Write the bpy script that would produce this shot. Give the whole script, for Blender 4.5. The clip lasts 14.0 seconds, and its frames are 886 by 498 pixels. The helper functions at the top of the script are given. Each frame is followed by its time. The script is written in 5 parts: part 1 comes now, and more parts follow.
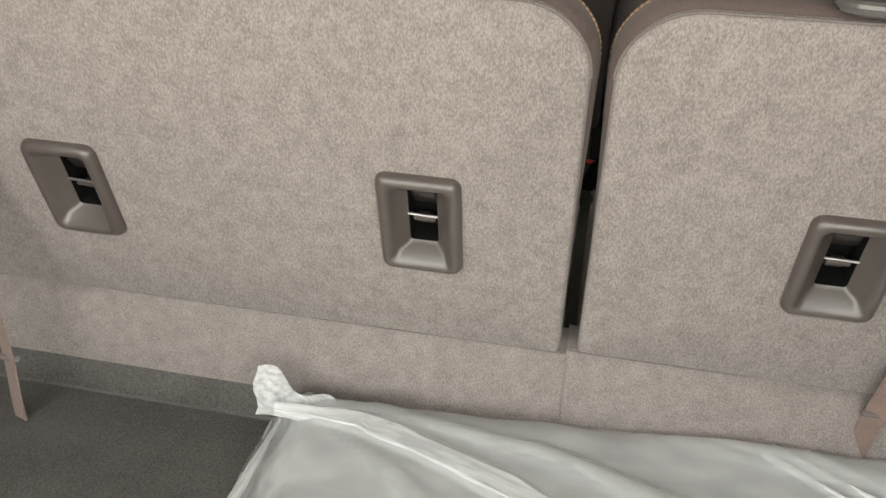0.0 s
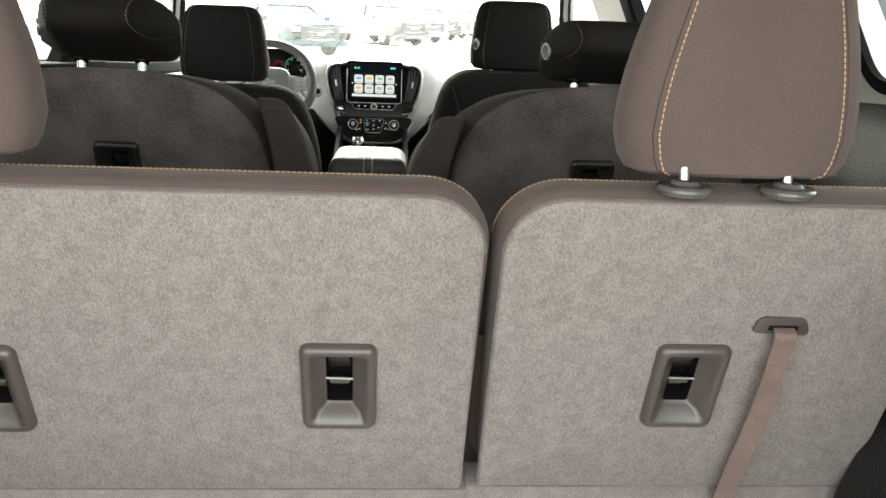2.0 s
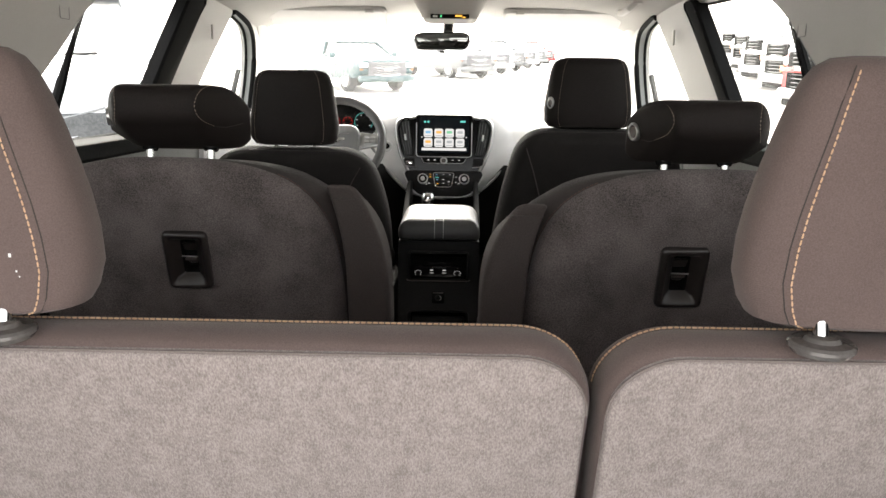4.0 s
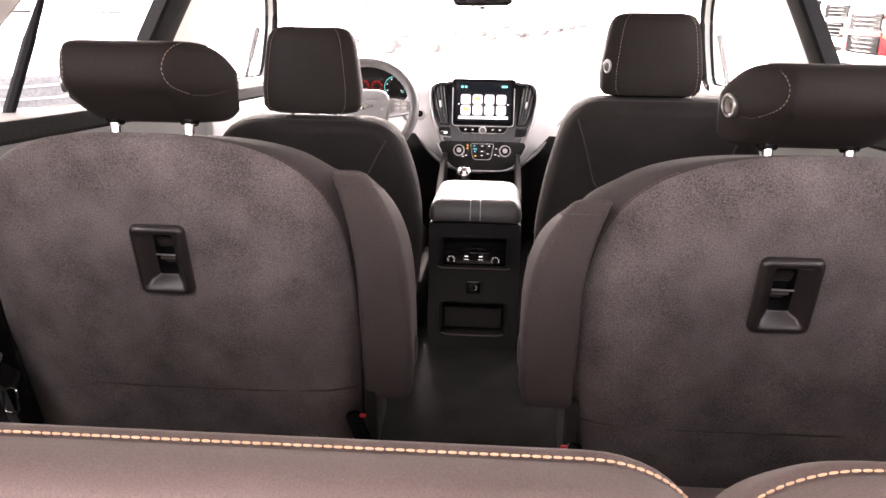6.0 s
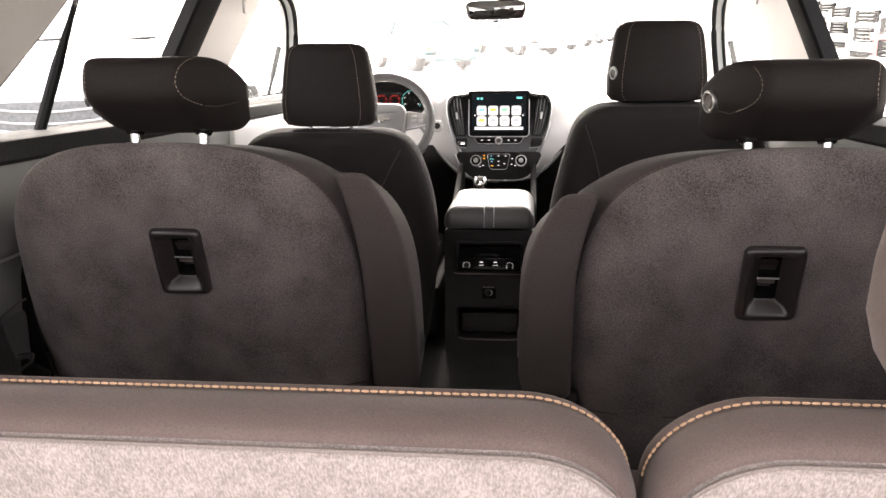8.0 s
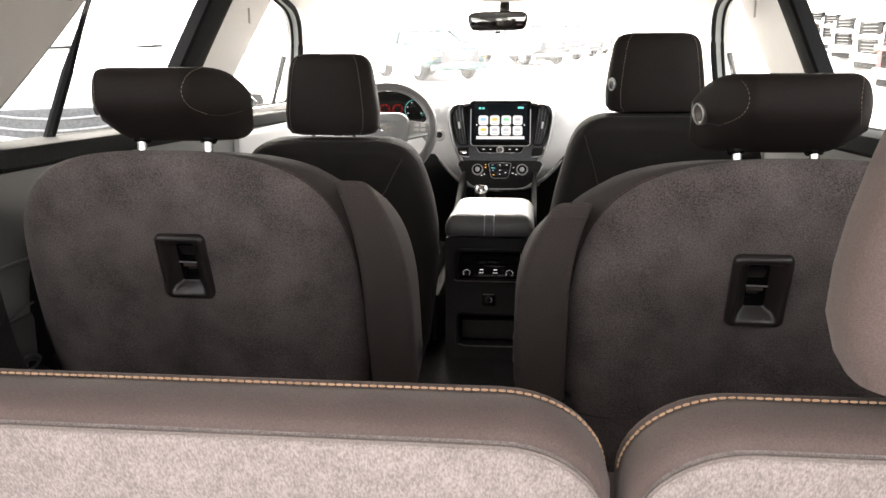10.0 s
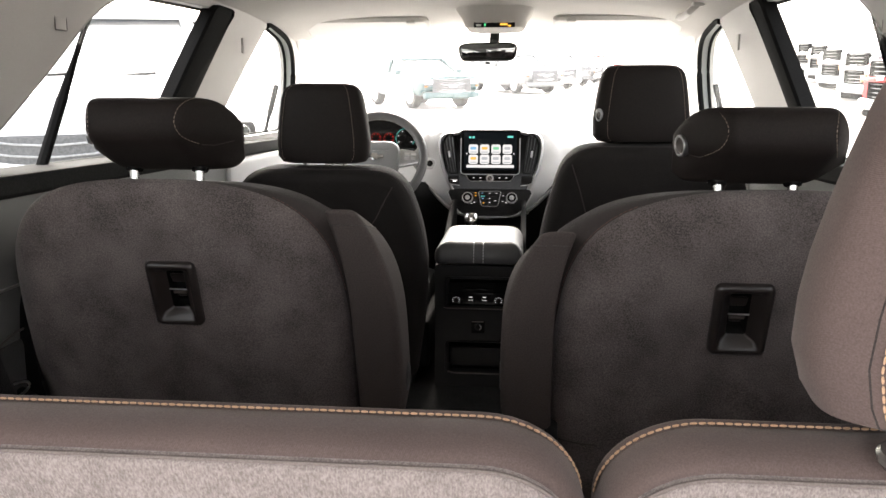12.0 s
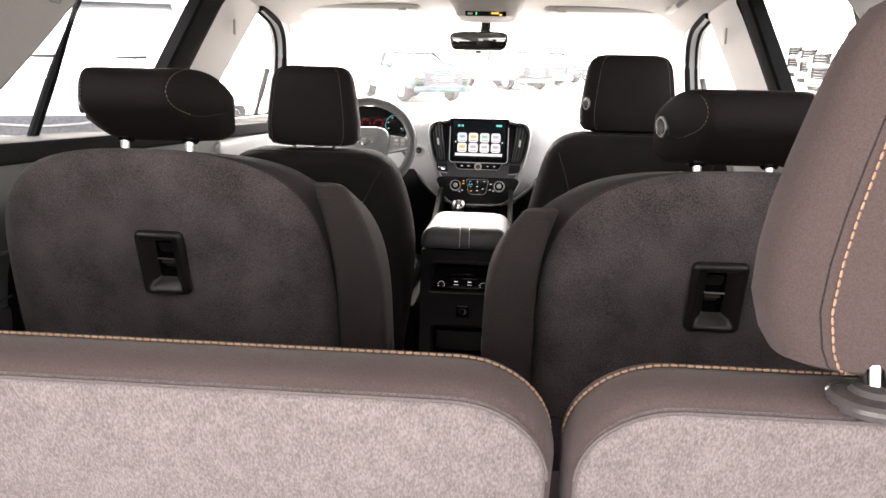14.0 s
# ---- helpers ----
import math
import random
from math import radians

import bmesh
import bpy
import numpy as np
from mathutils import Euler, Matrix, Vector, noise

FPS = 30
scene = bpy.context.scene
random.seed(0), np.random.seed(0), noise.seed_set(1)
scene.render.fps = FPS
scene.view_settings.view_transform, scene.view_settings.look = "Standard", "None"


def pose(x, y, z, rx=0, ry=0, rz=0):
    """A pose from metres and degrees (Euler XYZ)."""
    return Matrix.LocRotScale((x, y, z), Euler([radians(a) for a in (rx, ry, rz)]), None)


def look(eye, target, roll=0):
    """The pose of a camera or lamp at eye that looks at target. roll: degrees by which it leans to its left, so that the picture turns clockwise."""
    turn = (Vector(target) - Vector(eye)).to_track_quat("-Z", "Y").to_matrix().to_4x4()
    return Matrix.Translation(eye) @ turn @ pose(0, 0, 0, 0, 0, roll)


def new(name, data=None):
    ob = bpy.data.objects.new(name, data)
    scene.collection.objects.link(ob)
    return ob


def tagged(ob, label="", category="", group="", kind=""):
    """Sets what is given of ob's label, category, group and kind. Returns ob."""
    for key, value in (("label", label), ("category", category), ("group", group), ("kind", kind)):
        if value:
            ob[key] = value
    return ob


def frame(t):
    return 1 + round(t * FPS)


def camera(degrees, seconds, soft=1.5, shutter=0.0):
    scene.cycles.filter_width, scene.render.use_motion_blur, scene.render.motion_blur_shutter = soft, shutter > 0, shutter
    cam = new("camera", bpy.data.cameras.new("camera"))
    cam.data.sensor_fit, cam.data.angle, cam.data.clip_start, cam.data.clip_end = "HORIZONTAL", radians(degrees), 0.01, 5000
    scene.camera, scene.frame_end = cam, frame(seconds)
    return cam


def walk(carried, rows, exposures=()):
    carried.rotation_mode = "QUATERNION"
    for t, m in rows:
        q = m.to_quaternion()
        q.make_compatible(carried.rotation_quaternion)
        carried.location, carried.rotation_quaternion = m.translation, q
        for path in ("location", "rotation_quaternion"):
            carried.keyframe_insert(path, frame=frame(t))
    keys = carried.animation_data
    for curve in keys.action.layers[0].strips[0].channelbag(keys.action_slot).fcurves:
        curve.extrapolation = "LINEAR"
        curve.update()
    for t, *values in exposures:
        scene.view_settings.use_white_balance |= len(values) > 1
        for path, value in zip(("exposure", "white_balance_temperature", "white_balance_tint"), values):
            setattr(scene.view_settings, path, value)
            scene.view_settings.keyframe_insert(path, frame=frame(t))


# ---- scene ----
cam = camera(57.6, 14.0)
# brings the car's own axes level with the lot: it stands a little nose-down in them
LEVEL = pose(0, 0.26, 1.44, -3.2) @ pose(0, -0.26, -1.44)
PATH = [
    (0, (0.1576, 0.0732, 1.3310), (-0.1712, 1.8143, 0.4050), 2.1),
    (0.5, (0.0227, 0.0038, 1.3330), (-0.2193, 1.8089, 0.5060), 2.6),
    (1, (0.0254, -0.0242, 1.3540), (-0.0670, 1.8300, 0.6120), 2.4),
    (1.5, (0.0593, -0.0276, 1.3720), (0.1464, 1.8684, 0.7420), 2.7),
    (2, (0.0622, -0.0367, 1.3800), (0.2026, 1.8788, 0.8200), 2.4),
    (2.5, (0.0521, -0.0455, 1.4130), (0.1616, 1.8813, 0.8870), 1.6),
    (3, (0.0463, -0.0355, 1.4480), (0.1048, 1.8980, 0.9390), 0.8),
    (3.2, (0.0443, -0.0355, 1.4620), (0.0928, 1.9011, 0.9650), 0.8),
    (5.3, (0.0459, 0.3476, 1.4430), (-0.0906, 2.2804, 0.9470), 0.6),
    (5.5, (0.0430, 0.3576, 1.4410), (-0.0886, 2.2773, 0.8960), 0.7),
    (6, (0.0470, 0.3555, 1.4380), (-0.0737, 2.2652, 0.8550), 0.8),
    (6.5, (0.0647, 0.3333, 1.4390), (-0.0529, 2.2499, 0.8800), 0.7),
    (7, (0.0786, 0.3232, 1.4340), (-0.0530, 2.2449, 0.8980), 0.5),
    (7.5, (0.0875, 0.3100, 1.4300), (-0.0802, 2.2292, 0.8950), -0.4),
    (8, (0.0963, 0.2979, 1.4280), (-0.1044, 2.2115, 0.8850), -0.9),
    (10.5, (0.1090, 0.2678, 1.4340), (-0.1026, 2.1905, 0.9240), -0.6),
    (11, (0.1089, 0.2668, 1.4350), (-0.0826, 2.1953, 0.9390), -0.2),
    (11.5, (0.1079, 0.2638, 1.4380), (-0.0756, 2.1962, 0.9560), -0.0),
    (12, (0.1168, 0.2547, 1.4390), (-0.0756, 2.1912, 0.9810), -0.3),
    (12.5, (0.1228, 0.2526, 1.4390), (-0.0776, 2.1932, 0.9950), -0.7),
    (13, (0.1155, 0.2317, 1.4370), (-0.0809, 2.1722, 0.9960), -0.5),
    (13.5, (0.1305, 0.2295, 1.4180), (-0.0449, 2.1688, 0.9610), 0.2),
    (14, (0.1244, 0.2256, 1.4160), (-0.0380, 2.1627, 0.9460), 1.2),
]
EXPOSURES = [(0, 3.35, 7400, 4), (0.5, 3.60, 7200, 3), (0.9, 3.48, 7200, 3), (1.5, 3.3, 7100, 1), (2.2, 3.35, 7000, 2), (3.2, 3.35, 6900, 4), (5.3, 3.65, 7300, 25), (6.0, 4.75, 7300, 28), (6.7, 4.7, 7300, 22), (7.4, 4.3, 7300, 18), (8.2, 4.1, 7200, 18), (10.5, 3.75, 7100, 13), (12.5, 3.5, 7000, 14), (14, 3.65, 7000, 18)]
walk(cam, [(t, look(eye, target, roll)) for t, eye, target, roll in PATH], EXPOSURES)

# ---- light ----
world = bpy.data.worlds.new("sky")
scene.world = world
world.use_nodes = True
wn = world.node_tree.nodes
sky = wn.new("ShaderNodeTexSky")
sky.sky_type, sky.sun_disc = "NISHITA", False
sky.sun_elevation, sky.sun_rotation = radians(40), radians(-14)
sky.air_density, sky.dust_density = 1.0, 4.0
hue = wn.new("ShaderNodeHueSaturation")
hue.inputs["Saturation"].default_value = 0.25
world.node_tree.links.new(sky.outputs[0], hue.inputs["Color"])
world.node_tree.links.new(hue.outputs[0], wn["Background"].inputs[0])
wn["Background"].inputs[1].default_value = 0.15
sun = new("sun", bpy.data.lights.new("sun", "SUN"))
sun.data.energy, sun.data.angle, sun.data.color = 1.0, radians(20), (1.0, 0.97, 0.93)
sun.matrix_world = look((0, 0, 0), (0.25, -1.0, -0.85))


# ---- materials ----
def material(name, dark, light, rough=0.6, metal=0.0, fine=400.0, coarse=8.0, bump=0.0, bump_scale=None, stretch=(1, 1, 1),
             coarse_mix=0.35, rough_vary=0.1, sheen=0.0, coat=0.0, spec=0.5, kind="noise"):
    """Two scales of variation between two base colours, with a fine relief."""
    m = bpy.data.materials.new(name)
    m.use_nodes = True
    nt = m.node_tree
    n, link = nt.nodes, nt.links.new
    b = n["Principled BSDF"]
    co = n.new("ShaderNodeTexCoord")
    mp = n.new("ShaderNodeMapping")
    mp.inputs["Scale"].default_value = stretch
    link(co.outputs["Object"], mp.inputs[0])
    t1 = n.new("ShaderNodeTexNoise")
    t1.inputs["Scale"].default_value, t1.inputs["Detail"].default_value = fine, 3
    link(mp.outputs[0], t1.inputs[0])
    t2 = n.new("ShaderNodeTexNoise")
    t2.inputs["Scale"].default_value, t2.inputs["Detail"].default_value = coarse, 4
    link(co.outputs["Object"], t2.inputs[0])
    add = n.new("ShaderNodeMix")
    add.inputs[0].default_value = coarse_mix
    link(t1.outputs[0], add.inputs[2])
    link(t2.outputs[0], add.inputs[3])
    ramp = n.new("ShaderNodeValToRGB")
    ramp.color_ramp.elements[0].position, ramp.color_ramp.elements[1].position = 0.36, 0.64
    ramp.color_ramp.elements[0].color, ramp.color_ramp.elements[1].color = (*dark, 1), (*light, 1)
    link(add.outputs[0], ramp.inputs[0])
    link(ramp.outputs[0], b.inputs["Base Color"])
    mr = n.new("ShaderNodeMapRange")
    mr.inputs[3].default_value, mr.inputs[4].default_value = max(0.02, rough - rough_vary), min(1, rough + rough_vary)
    link(t2.outputs[0], mr.inputs[0])
    link(mr.outputs[0], b.inputs["Roughness"])
    b.inputs["Metallic"].default_value = metal
    b.inputs["Specular IOR Level"].default_value = spec
    b.inputs["Sheen Weight"].default_value = sheen
    b.inputs["Coat Weight"].default_value = coat
    if bump:
        src = t1
        if kind == "twill":
            src = n.new("ShaderNodeTexWave")
            src.bands_direction = "DIAGONAL"
            src.inputs["Scale"].default_value, src.inputs["Distortion"].default_value = bump_scale or 300, 1.0
            link(co.outputs["Object"], src.inputs[0])
        elif kind == "grain":
            src = n.new("ShaderNodeTexVoronoi")
            src.inputs["Scale"].default_value = bump_scale or 900
            link(co.outputs["Object"], src.inputs[0])
        bp = n.new("ShaderNodeBump")
        bp.inputs["Strength"].default_value, bp.inputs["Distance"].default_value = bump, 0.002
        link(src.outputs[0] if kind != "twill" else src.outputs["Fac"], bp.inputs["Height"])
        link(bp.outputs[0], b.inputs["Normal"])
    return m


def glow(name, color, strength):
    m = bpy.data.materials.new(name)
    m.use_nodes = True
    b = m.node_tree.nodes["Principled BSDF"]
    b.inputs["Base Color"].default_value = (*[c * 0.12 for c in color], 1)
    b.inputs["Roughness"].default_value = 0.2
    b.inputs["Specular IOR Level"].default_value = 0.2
    b.inputs["Emission Color"].default_value = (*color, 1)
    b.inputs["Emission Strength"].default_value = strength
    return m


def pane_material(name, tint, gloss, share=0.05, veil=0.004):
    """A thin pane: straight-through light, a faint reflection and a white veil that stands in for glare."""
    m = bpy.data.materials.new(name)
    m.use_nodes = True
    n, link = m.node_tree.nodes, m.node_tree.links.new
    n.remove(n["Principled BSDF"])
    tr, gl, mx = (n.new("ShaderNode" + k) for k in ("BsdfTransparent", "BsdfGlossy", "MixShader"))
    tr.inputs[0].default_value = (*tint, 1)
    gl.inputs["Roughness"].default_value = gloss
    mx.inputs[0].default_value = share
    # translucent white share imitates the washed-out glare over the view outside
    haze, mz = n.new("ShaderNodeBsdfTranslucent"), n.new("ShaderNodeMixShader")
    mz.inputs[0].default_value = veil
    link(tr.outputs[0], mx.inputs[1])
    link(gl.outputs[0], mx.inputs[2])
    link(mx.outputs[0], mz.inputs[1])
    link(haze.outputs[0], mz.inputs[2])
    link(mz.outputs[0], n["Material Output"].inputs[0])
    return m


def film_material(name, white, rough, share):
    """Thin cloudy plastic film: mostly clear, with a share of white gloss."""
    m = bpy.data.materials.new(name)
    m.use_nodes = True
    n, link = m.node_tree.nodes, m.node_tree.links.new
    b = n["Principled BSDF"]
    b.inputs["Base Color"].default_value = (*white, 1)
    b.inputs["Roughness"].default_value = rough
    b.inputs["Coat Weight"].default_value = 0.5
    tr, mx, tx, mr = (n.new("ShaderNode" + k) for k in ("BsdfTransparent", "MixShader", "TexNoise", "MapRange"))
    tx.inputs["Scale"].default_value, tx.inputs["Detail"].default_value = 9, 2
    mr.inputs[1].default_value, mr.inputs[2].default_value = 0.35, 0.68
    mr.inputs[3].default_value, mr.inputs[4].default_value = share * 0.8, min(1, share * 1.25)
    link(tx.outputs[0], mr.inputs[0])
    link(mr.outputs[0], mx.inputs[0])
    link(tr.outputs[0], mx.inputs[1])
    link(b.outputs[0], mx.inputs[2])
    link(mx.outputs[0], n["Material Output"].inputs[0])
    return m


M_CARPET = material("grey_needle_felt", (0.172, 0.1480, 0.1400), (0.318, 0.2770, 0.2640), 0.97, fine=900, coarse=60, bump=0.10, coarse_mix=0.26, stretch=(1, 0.42, 1), sheen=0.15, spec=0.06)
M_FLOOR = material("dark_floor_carpet", (0.018, 0.018, 0.0175), (0.040, 0.039, 0.038), 0.98, fine=420, coarse=10, bump=0.5, spec=0.03)
M_CARGO = material("cargo_floor_carpet", (0.072, 0.067, 0.064), (0.142, 0.134, 0.128), 0.95, fine=420, coarse=12, bump=0.5, sheen=0.1, spec=0.1)
M_CLOTH = material("dark_woven_cloth", (0.100, 0.0740, 0.0685), (0.139, 0.1045, 0.0970), 0.9, fine=900, coarse=9, bump=0.16, bump_scale=520, kind="twill", sheen=0.1, spec=0.1)
M_VELOUR = material("black_velour", (0.050, 0.0424, 0.0410), (0.180, 0.1525, 0.1475), 0.95, fine=520, coarse=11, bump=0.25, coarse_mix=0.45, sheen=0.2, spec=0.06)
M_SEAT = material("black_seat_cloth", (0.038, 0.0323, 0.0306), (0.066, 0.0560, 0.0532), 0.85, fine=900, coarse=8, bump=0.25, bump_scale=600, kind="twill", sheen=0.08, spec=0.12)
M_VINYL = material("black_soft_vinyl", (0.053, 0.0440, 0.0415), (0.078, 0.0655, 0.0620), 0.78, fine=500, coarse=8, bump=0.2, bump_scale=900, kind="grain", spec=0.10)
M_HEAD = material("black_headrest_cloth", (0.0105, 0.0080, 0.0073), (0.018, 0.0140, 0.0128), 0.66, fine=500, coarse=8, bump=0.2, bump_scale=900, kind="grain", spec=0.18)
M_LID = material("black_padded_leather", (0.034, 0.033, 0.032), (0.052, 0.050, 0.049), 0.45, fine=500, coarse=9, bump=0.2, bump_scale=800, kind="grain", spec=0.9)
M_PLASTIC = material("black_grained_plastic", (0.010, 0.0097, 0.0097), (0.018, 0.0173, 0.0173), 0.5, fine=600, coarse=12, bump=0.15, bump_scale=1200, kind="grain", spec=0.20)
M_BEZEL = material("dark_taupe_plastic", (0.078, 0.0640, 0.0575), (0.092, 0.0760, 0.0690), 0.28, fine=600, coarse=4, spec=0.75, rough_vary=0.0)
M_BEZEL2 = material("black_latch_plastic", (0.0160, 0.0128, 0.0120), (0.0255, 0.0205, 0.0192), 0.30, fine=600, coarse=20, spec=0.55, rough_vary=0.03)
M_COLLAR = material("taupe_collar_plastic", (0.085, 0.079, 0.076), (0.115, 0.107, 0.103), 0.24, fine=300, rough_vary=0.04, spec=0.9)
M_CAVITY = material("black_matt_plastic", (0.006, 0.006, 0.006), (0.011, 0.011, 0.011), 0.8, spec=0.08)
M_GLOSS = material("gloss_black_trim", (0.005, 0.005, 0.005), (0.009, 0.009, 0.009), 0.12, fine=300, spec=0.10, rough_vary=0.03)
M_LINER = material("light_grey_headliner", (0.41, 0.395, 0.37), (0.49, 0.475, 0.445), 0.95, fine=500, coarse=5, bump=0.15, spec=0.1)
M_TRIM = material("light_grey_pillar_trim", (0.49, 0.475, 0.45), (0.56, 0.545, 0.52), 0.6, fine=600, coarse=6, bump=0.12, bump_scale=1100, kind="grain")
M_DOOR = material("mid_grey_door_trim", (0.125, 0.127, 0.121), (0.17, 0.172, 0.165), 0.45, fine=600, coarse=6, bump=0.15, bump_scale=1000, kind="grain")
M_REVEAL = material("satin_grey_window_reveal", (0.27, 0.275, 0.263), (0.34, 0.345, 0.332), 0.5, fine=600, coarse=6, spec=0.3)
M_SILL = material("dark_grey_sill_trim", (0.060, 0.059, 0.058), (0.09, 0.088, 0.086), 0.75, fine=600, coarse=6, bump=0.15, bump_scale=1000, kind="grain", spec=0.08)
M_WHEEL = material("grey_wrapped_leather", (0.10, 0.098, 0.096), (0.15, 0.147, 0.144), 0.36, fine=500, coarse=9, bump=0.15, bump_scale=900, kind="grain")
M_DASH = material("mid_grey_dashboard_skin", (0.66, 0.658, 0.654), (0.74, 0.737, 0.732), 0.42, fine=600, coarse=7, bump=0.2, bump_scale=900, kind="grain")
M_CARGOTRIM = material("black_dotted_plastic", (0.013, 0.013, 0.013), (0.026, 0.0255, 0.025), 0.45, fine=600, coarse=9, bump=0.4, bump_scale=330, kind="grain", spec=0.4)
M_HUB = material("grey_hub_skin", (0.24, 0.24, 0.238), (0.30, 0.30, 0.297), 0.5, fine=600, coarse=9, bump=0.2, bump_scale=900, kind="grain")
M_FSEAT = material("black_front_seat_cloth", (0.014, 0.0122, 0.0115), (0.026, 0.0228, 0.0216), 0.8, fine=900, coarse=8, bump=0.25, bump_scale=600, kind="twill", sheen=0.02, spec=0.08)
M_BAND = material("dark_satin_trim", (0.26, 0.26, 0.26), (0.34, 0.34, 0.34), 0.3, 0.6, fine=200, spec=0.6)
M_CHROME = material("polished_chrome", (0.90, 0.90, 0.90), (0.95, 0.95, 0.95), 0.04, 1.0, fine=80, rough_vary=0.02)
M_POST = material("chrome_post", (0.42, 0.42, 0.42), (0.52, 0.52, 0.52), 0.08, 1.0, fine=120, rough_vary=0.05)
M_REDTHREAD = material("dark_red_thread", (0.095, 0.045, 0.042), (0.15, 0.078, 0.072), 0.8, fine=1500, coarse=60)
M_SATIN = material("satin_silver", (0.50, 0.50, 0.50), (0.62, 0.62, 0.62), 0.32, 1.0, fine=200)
M_SILVER = material("bright_silver_paint", (0.58, 0.58, 0.58), (0.68, 0.68, 0.68), 0.3, fine=300, spec=0.6)
M_STITCH = material("orange_tan_thread", (0.46, 0.27, 0.16), (0.62, 0.42, 0.28), 0.8, fine=1500, coarse=60)
M_PALETHREAD = material("pale_tan_thread", (0.30, 0.24, 0.19), (0.42, 0.35, 0.28), 0.8, fine=1500, coarse=60)
M_FRAME = material("dark_frame_rubber", (0.020, 0.0205, 0.020), (0.030, 0.0305, 0.030), 0.85, fine=300, spec=0.05)
M_STRAP = material("tan_brown_webbing", (0.150, 0.098, 0.084), (0.260, 0.182, 0.160), 0.42, fine=900, coarse=30, bump=0.3, bump_scale=700, kind="twill", sheen=0.15)
M_WELT = material("pale_taupe_welt", (0.14, 0.118, 0.110), (0.20, 0.172, 0.162), 0.9, fine=900, coarse=20, spec=0.1)
M_RUBBER = material("black_rubber_seal", (0.006, 0.006, 0.006), (0.011, 0.011, 0.011), 0.85, fine=300, spec=0.06)
M_GLASS = pane_material("clear_glass", (0.90, 0.93, 0.92), 0.0)
M_SIDEGLASS = pane_material("clear_side_glass", (0.90, 0.93, 0.92), 0.0, 0.03, 0.0012)
M_LCD = glow("lcd_black", (0.004, 0.006, 0.008), 0.1)
M_WHITE = glow("lcd_white", (0.9, 0.92, 0.95), 0.085)
M_BLUE = glow("lcd_blue", (0.25, 0.55, 0.85), 0.09)
M_ORANGE = glow("lcd_orange", (0.95, 0.50, 0.12), 0.10)
M_GREEN = glow("lcd_green", (0.25, 0.75, 0.45), 0.08)
M_TEAL = glow("lcd_teal", (0.15, 0.75, 0.70), 0.09)
M_REDLIT = glow("gauge_red", (0.9, 0.05, 0.04), 0.03)
M_AMBER = glow("amber_lamp", (1.0, 0.50, 0.08), 0.14)
M_GREENLIT = glow("green_lamp", (0.10, 0.85, 0.35), 0.10)


# ---- shapes ----
def arc(cx, cy, r, a0, a1, n):
    return [(cx + r * math.cos(radians(a0 + (a1 - a0) * i / n)), cy + r * math.sin(radians(a0 + (a1 - a0) * i / n))) for i in range(n + 1)]


def rrect(w, h, rt, rb=None, cx=0.0, cy=0.0, n=6):
    """A rectangle with round corners, counter-clockwise: rt the upper radius, rb the lower."""
    rb = rt if rb is None else rb
    x, y = w / 2, h / 2
    p = arc(x - rb, -y + rb, rb, -90, 0, n) + arc(x - rt, y - rt, rt, 0, 90, n) + arc(-x + rt, y - rt, rt, 90, 180, n) + arc(-x + rb, -y + rb, rb, 180, 270, n)
    return [(a + cx, b + cy) for a, b in p]


def rpoly(points, n=6):
    """A polygon (x, y, radius of the corner), each corner eased by a quadratic curve."""
    out = []
    k = len(points)
    for i, (x, y, r) in enumerate(points):
        p, a, b = Vector((x, y)), Vector(points[i - 1][:2]), Vector(points[(i + 1) % k][:2])
        if r <= 0:
            out.append((x, y))
            continue
        s = p + (a - p).normalized() * min(r, (a - p).length * 0.49)
        e = p + (b - p).normalized() * min(r, (b - p).length * 0.49)
        for j in range(n + 1):
            t = j / n
            q = s * (1 - t) ** 2 + p * 2 * t * (1 - t) + e * t * t
            out.append((q.x, q.y))
    return out


def inset(outline, d):
    """The counter-clockwise outline moved inwards by d."""
    k, out = len(outline), []
    for i in range(k):
        a, p, b = Vector(outline[i - 1]), Vector(outline[i]), Vector(outline[(i + 1) % k])
        e = (p - a).normalized() + (b - p).normalized()
        if e.length < 1e-6:
            e = b - a
        e.normalize()
        out.append((p.x - e.y * d, p.y + e.x * d))
    return out


def resample(outline, n):
    """n points at even steps along the closed outline, from its highest middle point."""
    pts = [Vector(p) for p in outline]
    cum = [0.0]
    for i in range(len(pts)):
        cum.append(cum[-1] + (pts[(i + 1) % len(pts)] - pts[i]).length)
    out, j = [], 0
    for i in range(n):
        s = cum[-1] * i / n
        while cum[j + 1] < s:
            j += 1
        t = (s - cum[j]) / max(1e-9, cum[j + 1] - cum[j])
        out.append(tuple(pts[j].lerp(pts[(j + 1) % len(pts)], t)))
    return out


def stack(bm, rings, m=Matrix(), first=True, last=True):
    """Rings of equal count joined by quads, with flat ends."""
    vs = [[bm.verts.new(m @ Vector(p)) for p in r] for r in rings]
    k = len(rings[0])
    for a, b in zip(vs, vs[1:]):
        for i in range(k):
            bm.faces.new((a[i], a[(i + 1) % k], b[(i + 1) % k], b[i]))
    if first:
        bm.faces.new(vs[0][::-1])
    if last:
        bm.faces.new(vs[-1])
    return bm


def slab(bm, outline, layers, m=Matrix(), first=True, last=True):
    """A plate of that outline: layers of (inset, height)."""
    return stack(bm, [[(*p, z) for p in inset(outline, d)] for d, z in layers], m, first, last)


